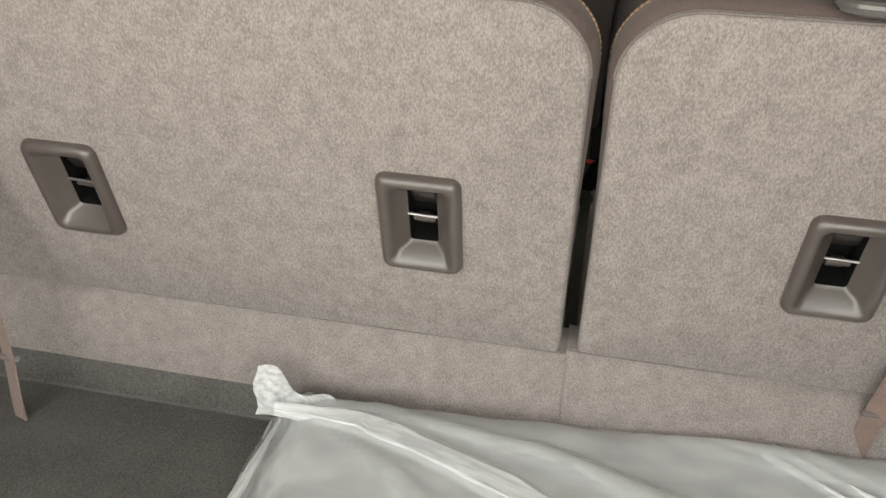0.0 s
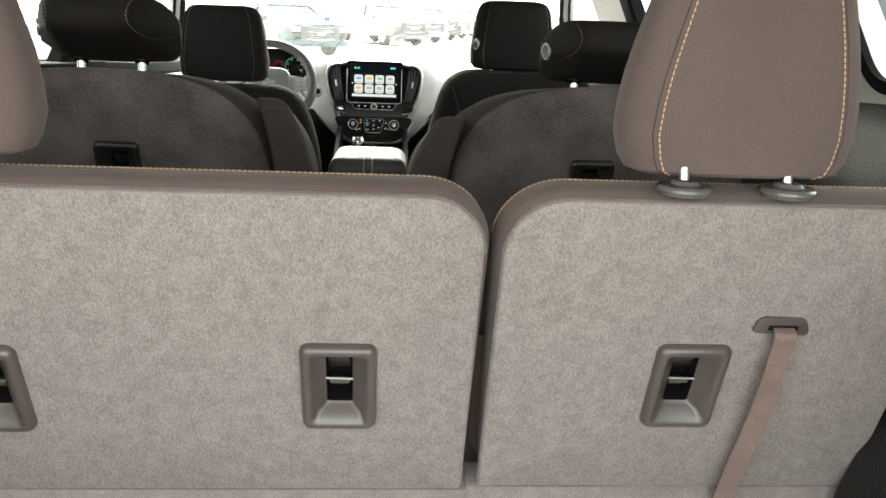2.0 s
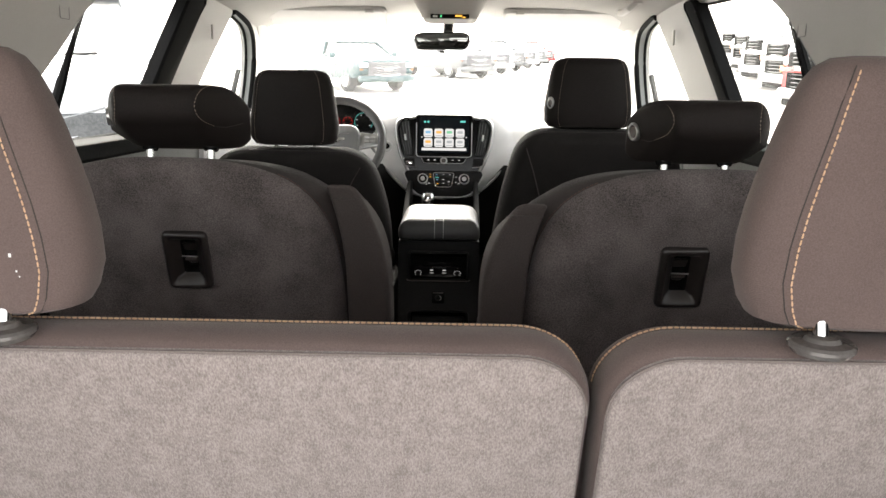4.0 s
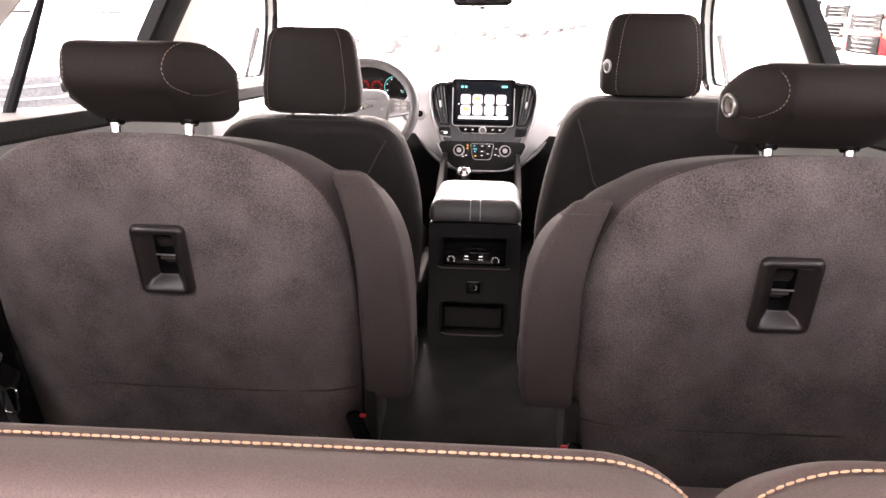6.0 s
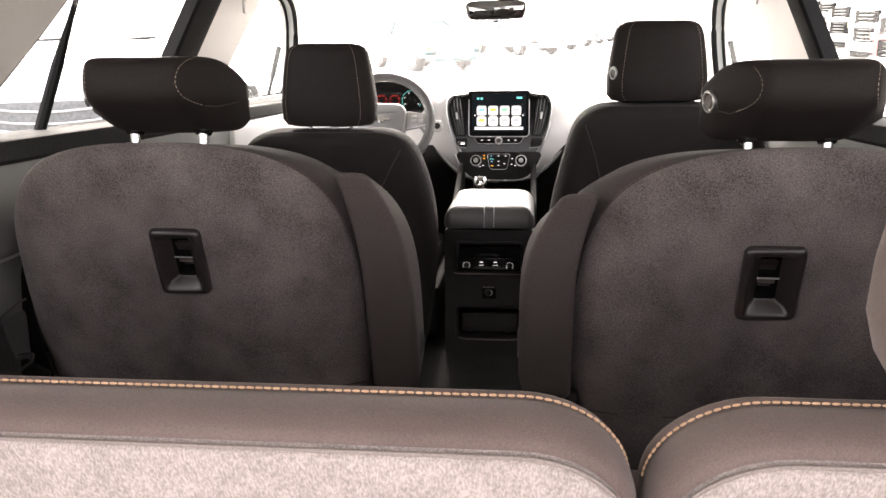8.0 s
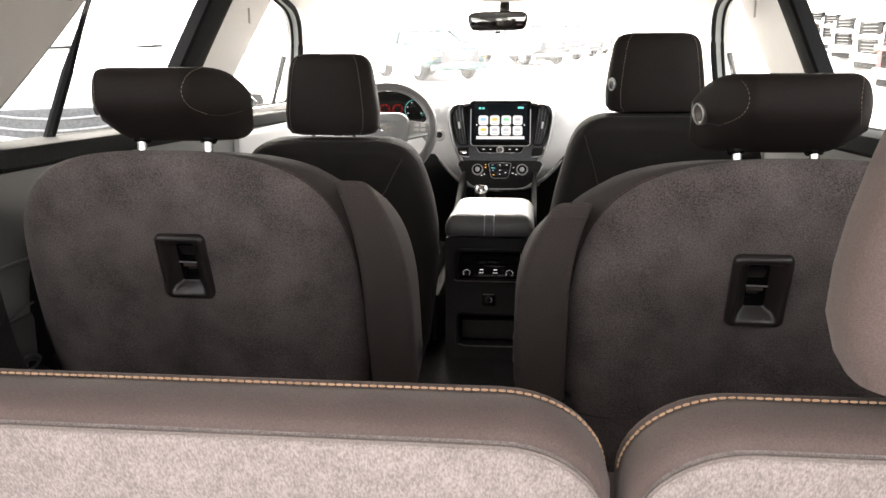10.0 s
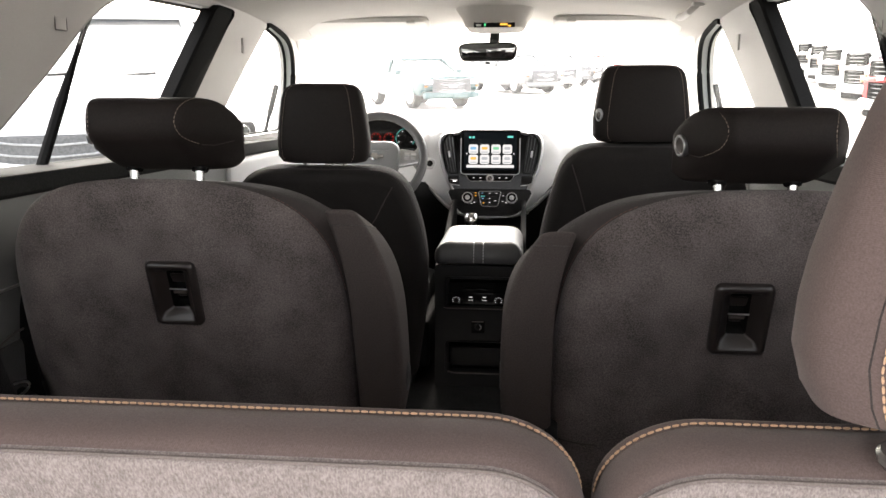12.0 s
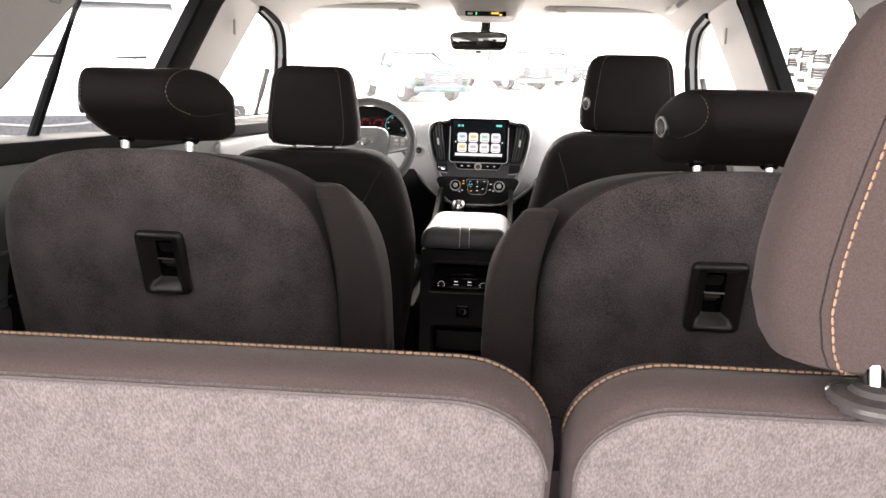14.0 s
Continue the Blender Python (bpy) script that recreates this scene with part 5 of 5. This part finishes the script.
ohc = thing("overhead_console", pose(0.020, 3.02, 1.6960), "pale grey roof console with small lit indicators", "overhead console")
bm = bmesh.new()
slab(bm, rrect(0.20, 0.22, 0.045, n=6), [(-0.03, 0.055), (-0.006, 0.020), (0, 0.008), (0.002, 0.0), (0.008, -0.008), (0.02, -0.012), (0.05, -0.013)])
part("housing", bm, M_LINER, ohc)
sp = part("indicator_strip", block(0.132, 0.006, 0.016, pose(0, -0.1065, -0.010), 0.002), M_GLOSS, ohc)
part("green_lamp", block(0.005, 0.003, 0.009, pose(-0.030, -0.1110, -0.007), 0.001), M_GREENLIT, sp)
part("amber_lamp", block(0.024, 0.003, 0.006, pose(0.030, -0.1110, -0.004), 0.001), M_AMBER, sp)
part("amber_lamp", block(0.010, 0.003, 0.005, pose(0.048, -0.1110, -0.0085), 0.001), M_AMBER, sp)
part("map_light", block(0.016, 0.003, 0.006, pose(-0.050, -0.1110, -0.006), 0.001), M_DASH, sp)
for s in (-1, 1):
    vis = thing("sun_visor", pose(s * 0.43, 3.12, 1.712, -16), "pale grey sun visor folded against the headliner", "sun visor", "sun visors")
    part("visor_flap", plate(rrect(0.44, 0.17, 0.025, n=5), 0.020, 0.008, pose(0, 0.02, -0.008)), M_TRIM, vis)
    part("visor_label", block(0.09, 0.03, 0.001, pose(s * 0.10, -0.02, -0.0072), 0.0003), M_TRIM, vis)
    part("clip", block(0.03, 0.018, 0.012, pose(-s * 0.16, -0.055, -0.014), 0.003), M_TRIM, vis)
    belt = thing("belt_anchor", pose(s * 0.700, 2.62, 1.62, 0, 0, 0), "pale grey seat belt height adjuster on the pillar", "seat belt anchor")
    part("cover", block(0.006, 0.018, 0.045, pose(s * 0.006, 0, -0.03), 0.003), M_TRIM, belt)
gh = thing("grab_handle", pose(0.605, 2.86, 1.738), "pale grey folding grab handle above the door", "grab handle")
part("grip", tube([(0.02, -0.10, 0.0), (-0.005, -0.085, -0.025), (-0.01, 0.0, -0.032), (-0.005, 0.085, -0.025), (0.02, 0.10, 0.0)], 0.010, 10), M_TRIM, gh)
for q in (-0.10, 0.10):
    part("bracket", block(0.035, 0.035, 0.022, pose(0.015, q, -0.012), 0.004), M_TRIM, gh)
# outboard seat belts of the second row, with their tongues
for s in (-1, 1):
    belt = thing("seat_belt", pose(s * 0.680, 1.455, 0.968), "black seat belt webbing with steel tongue beside the chair", "seat belt", "second-row seat belts")
    rings = []
    for x, y, z in ((0.062, 0.10, 0.30), (0.052, 0.06, 0.22), (0.044, 0.03, 0.14), (0.034, 0.02, 0.08), (0.018, 0.015, 0.01), (-0.002, 0.01, -0.05), (-0.022, 0.005, -0.10), (-0.040, 0.0, -0.16)):
        rings.append([(s * (x - 0.022), y, z), (s * (x + 0.022), y + 0.01, z), (s * (x + 0.022), y + 0.0115, z), (s * (x - 0.022), y + 0.0015, z)])
    part("webbing", stack(bmesh.new(), rings), M_CAVITY, belt)
    tg = part("tongue_grip", plate(rrect(0.052, 0.034, 0.008, n=4), 0.010, 0.003, pose(s * 0.010, 0.004, -0.012, 90, -s * 28)), M_PLASTIC, belt)
    part("tongue", tube([(s * (-0.006 + a), -0.012, -0.050 + b) for a, b in rrect(0.022, 0.040, 0.006, n=3)], 0.0022, 6, closed=True), M_CHROME, tg, "bright steel tongue")
    part("guide_ring", tube([(s * 0.026 + 0.026 * math.cos(q), -0.012, 0.010 + 0.012 * math.sin(q) - s * 0.012 * math.cos(q)) for q in [2 * math.pi * k / 20 for k in range(20)]], 0.0022, 8, closed=True), M_SATIN, belt)
# ---- plastic-wrapped mats on the cargo floor ----
M_FILM = film_material("clear_plastic_film", (0.86, 0.88, 0.89), 0.10, 0.42)
M_FILMEDGE = film_material("bunched_plastic_film", (0.84, 0.85, 0.86), 0.25, 0.50)
M_MAT = material("light_grey_rubber_mat", (0.42, 0.43, 0.435), (0.52, 0.53, 0.535), 0.6, fine=120, coarse=9, bump=0.1)
# a stack of new floor mats in a loose clear bag, pushed up against the seat backs
bag = thing("bagged_floor_mats", pose(0.300, 0.489, CARGO_Z, 0, 0, 3), "grey floor mats wrapped in a wrinkled clear plastic bag", "floor mats", base=LOT)
bm = bmesh.new()
slab(bm, rrect(0.80, 0.50, 0.05, n=6), [(0.01, 0.001), (0, 0.008), (0, 0.030), (0.006, 0.036), (0.02, 0.038)])
part("floor_mat", bm, M_MAT, bag, "grey rubber-backed floor mat")


def film_height(u, v):
    """The bag's upper sheet: drapes over the mats with folds that fan out from its corner."""
    edge = min(1.0, min(u, 1 - u) * 14, min(v, 1 - v) * 14)
    a = math.atan2(1.02 - v, u + 0.02)
    fold = 0.009 * max(0, math.sin(a * 15 + 2.5 * noise.noise((u * 3, v * 3, 2)))) ** 3 * min(1, 3 * u)
    return 0.004 + 0.043 * edge ** 0.5 + (fold + 0.005 * abs(noise.noise((u * 4, v * 6, 5))) ** 0.8) * edge


bm = bmesh.new()
rows = []
for i in range(111):
    u = i / 110
    rows.append([bm.verts.new((-0.435 + 0.87 * u + 0.004 * noise.noise((v * 11, u * 3, 9)), -0.285 + 0.565 * v + 0.005 * noise.noise((u * 13, v, 4)), film_height(u, v))) for v in [j / 70 for j in range(71)]])
for a, b in zip(rows, rows[1:]):
    for j in range(70):
        bm.faces.new((a[j], b[j], b[j + 1], a[j + 1]))
part("bag_film", bm, M_FILM, bag, "clear wrinkled plastic film", 1.5)
# the gathered corner that stands up
bm = bmesh.new()
rows = []
for k in range(19):
    u = k / 18
    tall = 0.044 * (1 - u) ** 1.1 + 0.010 + 0.003 * math.sin(9 * u)
    rows.append([bm.verts.new((-0.440 + 0.105 * u + 0.003 * math.sin(8 * v + 3 * u), 0.222 + 0.006 * math.sin(11 * u) * (0.4 + v) + 0.012 * v, 0.030 + tall * v)) for v in [j / 6 for j in range(7)]])
for a, b in zip(rows, rows[1:]):
    for j in range(6):
        bm.faces.new((a[j], b[j], b[j + 1], a[j + 1]))
part("bag_corner", bm, M_FILMEDGE, bag, "gathered white plastic corner", 1.3)


def bag_fold(points, wide, lift, seed):
    """A bunched ridge of film along points, with uneven facets."""
    bm = bmesh.new()
    rows = []
    n = 26
    for k in range(n + 1):
        t = k / n * (len(points) - 1)
        i = min(int(t), len(points) - 2)
        c = Vector(points[i]).lerp(Vector(points[i + 1]), t - i)
        d = (Vector(points[i + 1]) - Vector(points[i])).normalized()
        side = Vector((-d.y, d.x))
        w = wide * (0.75 + 0.6 * abs(noise.noise((k * 0.35, seed, 1)))) * min(1, 0.25 + 3 * min(k, n - k) / n)
        row = []
        for j, (o, h) in enumerate(((-1, -0.5), (-0.7, 0.5), (-0.2, 0.75), (0.3, 1.0), (0.75, 0.45), (1, -0.5))):
            p = c + side * w * o
            row.append(bm.verts.new((p.x, p.y, 0.046 + lift * h + 0.35 * lift * noise.noise((k * 0.8, j * 2.1, seed)))))
        rows.append(row)
    for a, b in zip(rows, rows[1:]):
        for j in range(5):
            bm.faces.new((a[j], b[j], b[j + 1], a[j + 1]))
    part("bag_fold", bm, M_FILMEDGE, bag, "bunched fold of plastic film", 0.35)


bag_fold([(-0.415, 0.215), (-0.32, 0.215), (-0.17, 0.150), (0.0, 0.05), (0.10, -0.03)], 0.021, 0.008, 3)
bag_fold([(-0.405, 0.20), (-0.412, 0.08), (-0.418, -0.27)], 0.006, 0.003, 8)
for x_a, y_a, x_b, y_b, w in ((0.09, 0.262, 0.34, 0.06, 0.0045), (0.08, 0.250, 0.26, 0.07, 0.0022), (0.07, 0.240, 0.20, 0.08, 0.0015), (0.23, 0.255, 0.42, 0.11, 0.0028), (0.26, 0.250, 0.40, 0.13, 0.0016)):
    bag_fold([(x_a, y_a), ((x_a + x_b) / 2 + 0.012, (y_a + y_b) / 2 + 0.012), (x_b, y_b)], w, 0.006, x_a * 31)
# pale upper pads of the front doors, with their release levers
for s in (-1, 1):
    def on_door(y, z, d):
        return (s * (0.716 - d), y, z)
    pad = thing("door_pad", pose(0, 0, 0), "pale grey padded door panel with recessed release lever", "door panel", "front door panels")
    shape = rpoly([(2.46, 1.10, 0.02), (3.26, 1.10, 0.05), (3.30, 1.24, 0.05), (3.16, 1.292, 0.10), (2.46, 1.285, 0.02)], 8)
    bm = bmesh.new()
    stack(bm, [[on_door(y, z, h) for y, z in inset(shape, e)] for e, h in ((0, -0.004), (0, 0.008), (0.004, 0.014), (0.012, 0.017))])
    part("pad", bm, M_DASH, pad)
    cup = rpoly([(2.70, 1.185, 0.03), (2.90, 1.190, 0.03), (2.95, 1.245, 0.03), (2.76, 1.240, 0.03)], 6)
    bm = bmesh.new()
    stack(bm, [[on_door(y, z, h) for y, z in inset(cup, e)] for e, h in ((0, 0.012), (0, 0.020), (0.004, 0.021), (0.008, 0.0185))])
    rim = part("handle_cup", bm, M_PLASTIC, pad, "black handle recess")
    part("release_lever", tube([on_door(2.73, 1.212, 0.024), on_door(2.80, 1.222, 0.030), on_door(2.90, 1.226, 0.026)], 0.006, 8), M_SATIN, rim, "satin silver lever")
striker = thing("seat_striker", pose(-0.596, 0.798, 0.880), "bright steel striker loop beside the rear seat", "seat striker")
part("striker_plate", block(0.006, 0.030, 0.022, pose(-0.002, 0, -0.011), 0.002), M_PLASTIC, striker)
part("striker_loop", tube([(0.0, -0.010, 0.006), (0.010, -0.012, 0.006), (0.016, -0.008, 0.005), (0.016, 0.006, 0.005), (0.0, 0.008, 0.005)], 0.0035, 8), M_CHROME, striker)
# small clip covers moulded into the rear pillar trim
for s in (-1, 1):
    y, z = (1.693, 1.588) if s < 0 else (1.723, 1.574)
    cap = thing("clip_cover", pose(s * (side_x(z) - 0.0005), y, z), "small pale grey clip cover on the pillar trim", "trim clip")
    part("cover", block(0.0016, 0.036, 0.026, pose(0, 0, -0.013), 0.0006), M_TRIM, cap)
    part("groove", tube([(-s * 0.0006, a, b) for a, b in rrect(0.038, 0.028, 0.004, n=3)], 0.0007, 6, closed=True), M_DOOR, cap)

# ---- the car lot outside ----
def paint(name, dark, light, rough=0.28):
    return material(name, dark, light, rough, fine=40, coarse=2, coat=0.5)


P_WHITE = paint("white_car_paint", (0.70, 0.70, 0.71), (0.78, 0.78, 0.79))
P_SILVER = paint("silver_car_paint", (0.11, 0.113, 0.116), (0.16, 0.163, 0.167), 0.4)
P_RED = material("red_car_paint", (0.20, 0.004, 0.006), (0.27, 0.006, 0.009), 0.4, fine=40, coarse=2, spec=0.08)
P_TEAL = paint("dark_teal_car_paint", (0.02, 0.06, 0.065), (0.035, 0.085, 0.09))
P_DARK = paint("charcoal_car_paint", (0.03, 0.032, 0.035), (0.05, 0.052, 0.056))
M_CARGLASS = material("tinted_car_glass", (0.03, 0.035, 0.038), (0.05, 0.055, 0.06), 0.16, fine=3, coat=0.3, rough_vary=0.02)
# pale half-metal base puts the sky's reflection into the windscreen's own colour
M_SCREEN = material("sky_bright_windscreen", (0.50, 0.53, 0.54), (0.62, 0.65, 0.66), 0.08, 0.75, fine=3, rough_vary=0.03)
M_LAMP = material("headlamp_lens", (0.55, 0.57, 0.6), (0.75, 0.77, 0.8), 0.12, fine=40)
M_ORANGELENS = material("orange_marker_lens", (0.22, 0.075, 0.004), (0.30, 0.11, 0.006), 0.3, spec=0.1)
M_GRILLE = material("grey_grille_mesh", (0.05, 0.051, 0.053), (0.10, 0.101, 0.104), 0.5, fine=60, bump=0.3)
M_TRUCKGRILLE = material("black_grille_mesh", (0.007, 0.007, 0.007), (0.013, 0.013, 0.013), 0.9, fine=60, bump=0.3, spec=0.01)
M_TRUCKBAR = material("grey_truck_bar", (0.06, 0.06, 0.062), (0.09, 0.09, 0.092), 0.5, fine=60, spec=0.1)
M_GRILLEBAR = material("grey_plated_bar", (0.22, 0.225, 0.23), (0.32, 0.325, 0.33), 0.3, fine=60, spec=0.6)
M_TYRE = material("tyre_rubber", (0.018, 0.018, 0.018), (0.03, 0.03, 0.03), 0.8, fine=60, bump=0.3)


def vehicle(name, m, mat, label, long=5.2, wide=1.95, high=1.85, bonnet=1.18, truck=False, rack=False, category="car", drop=0.0, screen=None):
    """A parked vehicle, nose towards -y: lofted body, glasshouse, grille bars, lamps, bumper and wheels."""
    v = thing(name, m, label, category, "parked vehicles", base=LOT)
    h = wide / 2
    rings = []
    rows = [(0.0, 0.62, 0.90, bonnet - 0.12), (0.05, 0.55, 0.96, bonnet - 0.05), (0.25, 0.42, 1.0, bonnet), (0.8, 0.38, 1.0, bonnet + 0.02), (1.55, 0.36, 1.0, bonnet + 0.07),
            (long * 0.6, 0.36, 1.0, bonnet + 0.09), (long - 0.3, 0.40, 1.0, bonnet + 0.08), (long - 0.05, 0.50, 0.97, bonnet + 0.05), (long, 0.60, 0.92, bonnet - 0.02)]
    for y, z0, k, z1 in rows:
        w = h * k
        rings.append([(a, y, b) for a, b in ((-w * 0.94, z0), (w * 0.94, z0), (w, z0 + 0.12), (w, z1 - 0.18), (w * 0.96, z1 - 0.05), (w * 0.86, z1), (w * 0.4, z1 + 0.025), (-w * 0.4, z1 + 0.025), (-w * 0.86, z1), (-w * 0.96, z1 - 0.05), (-w, z1 - 0.18), (-w, z0 + 0.12))])
    bm = bmesh.new()
    stack(bm, rings)
    part("body", bm, mat, v)
    # glasshouse and roof
    y0, y1 = 1.30, (3.5 if truck else long - 0.25)
    bz = bonnet + 0.03
    gl = [[(s * h * 0.90, y, bz) for s, y in ((-1, y0), (1, y0), (1, y1), (-1, y1))], [(s * h * 0.76, y, high - 0.06) for s, y in ((-1, y0 + 0.75), (1, y0 + 0.75), (1, y1 - 0.2), (-1, y1 - 0.2))]]
    bm = bmesh.new()
    stack(bm, gl)
    part("glass", bm, M_CARGLASS, v, "dark tinted windows")
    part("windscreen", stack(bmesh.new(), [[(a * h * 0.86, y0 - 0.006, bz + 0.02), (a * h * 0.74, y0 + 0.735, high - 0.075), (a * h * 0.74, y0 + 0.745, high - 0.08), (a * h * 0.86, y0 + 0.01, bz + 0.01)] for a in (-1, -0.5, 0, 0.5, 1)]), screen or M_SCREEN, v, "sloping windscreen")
    for q in (-0.5, 0.12):
        part("wiper", tube([(q * h, y0 - 0.06, bz + 0.02), (q * h + 0.22, y0 + 0.00, bz + 0.05), (q * h + 0.42, y0 + 0.0, bz + 0.06)], 0.012, 6), M_PLASTIC, v)
    roof = [[(s * h * k, y, z) for s, y in ((-1, y0 + 0.72 + e), (1, y0 + 0.72 + e), (1, y1 - 0.17 - e), (-1, y1 - 0.17 - e))] for k, z, e in ((0.785, high - 0.07, 0), (0.76, high - 0.015, 0.05), (0.66, high, 0.15))]
    bm = bmesh.new()
    stack(bm, roof)
    part("roof", bm, mat, v)
    for s in (-1, 1):
        part("screen_pillar", tube([(s * h * 0.90, y0 - 0.02, bz), (s * h * 0.77, y0 + 0.74, high - 0.05)], 0.045, 6), mat, v)
        part("pillar", tube([(s * h * 0.905, y0 + 1.25, bz), (s * h * 0.775, y0 + 1.25, high - 0.05)], 0.05, 6), mat, v)
        part("mirror", block(0.20, 0.12, 0.17, pose(s * (h + 0.10), y0 + 0.18, bz - 0.02), 0.03), M_PLASTIC if truck else mat, v)
        lamp = part("headlamp", block(0.34, 0.10, 0.16, pose(s * (h - 0.24), 0.045, bonnet - 0.27), 0.02), M_LAMP, v)
        part("marker_lamp", block(0.20, 0.06, 0.12, pose(s * (h - 0.13), -0.01, bonnet - 0.40), 0.01) if truck else block(0.10, 0.06, 0.05, pose(s * (h - 0.12), 0.02, bonnet - 0.34), 0.01), M_ORANGELENS, lamp)
        for wy in (0.95, long - 1.05):
            wl = part("wheel", lathe([(0.10, -0.12), (0.36, -0.12), (0.385, -0.08), (0.385, 0.08), (0.36, 0.12), (0.26, 0.12), (0.25, 0.09), (0.06, 0.11)], 28, pose(s * (h - 0.155), wy, 0.385, 0, s * 90)), M_TYRE, v)
            part("rim", lathe([(0.245, 0.09), (0.24, 0.125), (0.20, 0.118), (0.07, 0.125), (0.02, 0.13)], 20, pose(s * (h - 0.155), wy, 0.385, 0, s * 90)), M_SATIN, wl)
        if rack:
            part("roof_rail", tube([(s * h * 0.70, y0 + 0.9, high + 0.01), (s * h * 0.70, y0 + 1.0, high + 0.06), (s * h * 0.70, y1 - 0.5, high + 0.06), (s * h * 0.70, y1 - 0.4, high + 0.01)], 0.02, 8), M_PLASTIC, v)
    g0 = bonnet - 0.52 - drop
    gr = part("grille", block(wide * (0.64 if truck else 0.66), 0.06, 0.66 if truck else 0.42, pose(0, 0.0, g0 - (0.16 if truck else 0)), 0.02), M_TRUCKGRILLE if truck else M_GRILLE, v)
    if not truck:
        part("lower_grille", block(wide * 0.74, 0.06, max(0.05, g0 - 0.50), pose(0, -0.015, 0.46), 0.02), M_GRILLE, v)
    for k in range(9 if truck else 6):
        z, e = g0 + 0.02 + 0.068 * k, 0.007 if k % 3 else 0.016
        if truck:
            z, e = g0 - 0.13 + 0.074 * k, 0.010
        rise = 0.0 if truck else 0.10
        part("grille_bar", tube([(wide * 0.325 * q, -0.045 + 0.05 * q * q, z + e / 2 + rise * q * q) for q in (-1, -0.66, -0.33, -0.08, 0.08, 0.33, 0.66, 1)], e, 6, flat=0.6), M_TRUCKBAR if truck else M_CHROME if k % 3 == 0 else M_GRILLEBAR, gr)
    if truck:
        part("grille_band", block(wide * 0.80, 0.05, 0.09, pose(0, -0.045, g0 + 0.13), 0.015), mat, gr)
    part("badge", block(0.26, 0.03, 0.08, pose(0, -0.075, g0 + 0.17), 0.01), M_SATIN, gr)
    part("bumper", block(wide * 0.97, 0.16, 0.20, pose(0, 0.02, 0.46 if truck else 0.30), 0.05), M_GRILLEBAR if truck else mat, v)
    part("air_dam", block(wide * 0.8, 0.08, 0.12, pose(0, 0.03, 0.34), 0.02), M_CAVITY, v)
    return v


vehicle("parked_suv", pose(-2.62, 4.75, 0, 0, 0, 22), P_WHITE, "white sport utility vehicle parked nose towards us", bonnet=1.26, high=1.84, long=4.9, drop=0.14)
vehicle("parked_suv", pose(-5.1, 11.0, 0, 0, 0, 20), P_WHITE, "white sport utility vehicle with roof rails", bonnet=1.36, high=2.02, rack=True, screen=M_CARGLASS)
vehicle("parked_car", pose(-2.0, 24.5, 0, 0, 0, 34), P_TEAL, "dark teal saloon parked across the lot", bonnet=0.98, high=1.5, long=4.6, screen=M_CARGLASS)
for i in range(6):
    mt, word = ((P_SILVER, "silver"), (P_WHITE, "white"), (P_DARK, "charcoal"), (P_WHITE, "white"), (P_SILVER, "silver"), (P_RED, "red"))[i]
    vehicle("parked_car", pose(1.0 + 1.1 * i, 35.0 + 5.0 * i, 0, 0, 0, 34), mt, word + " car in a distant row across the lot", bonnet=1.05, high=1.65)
for (x, y), mt, word in (((6.26, 15.0), P_RED, "red"), ((7.28, 18.9), P_SILVER, "silver"), ((7.98, 22.4), P_WHITE, "white"), ((8.80, 25.8), P_DARK, "charcoal"), ((9.5, 29.2), P_SILVER, "silver")):
    vehicle("parked_truck", pose(x, y, lot_z(x), 0, 0, -90), mt, word + " pickup truck with chrome grille in a row", bonnet=1.34, high=1.98, truck=True, category="truck")
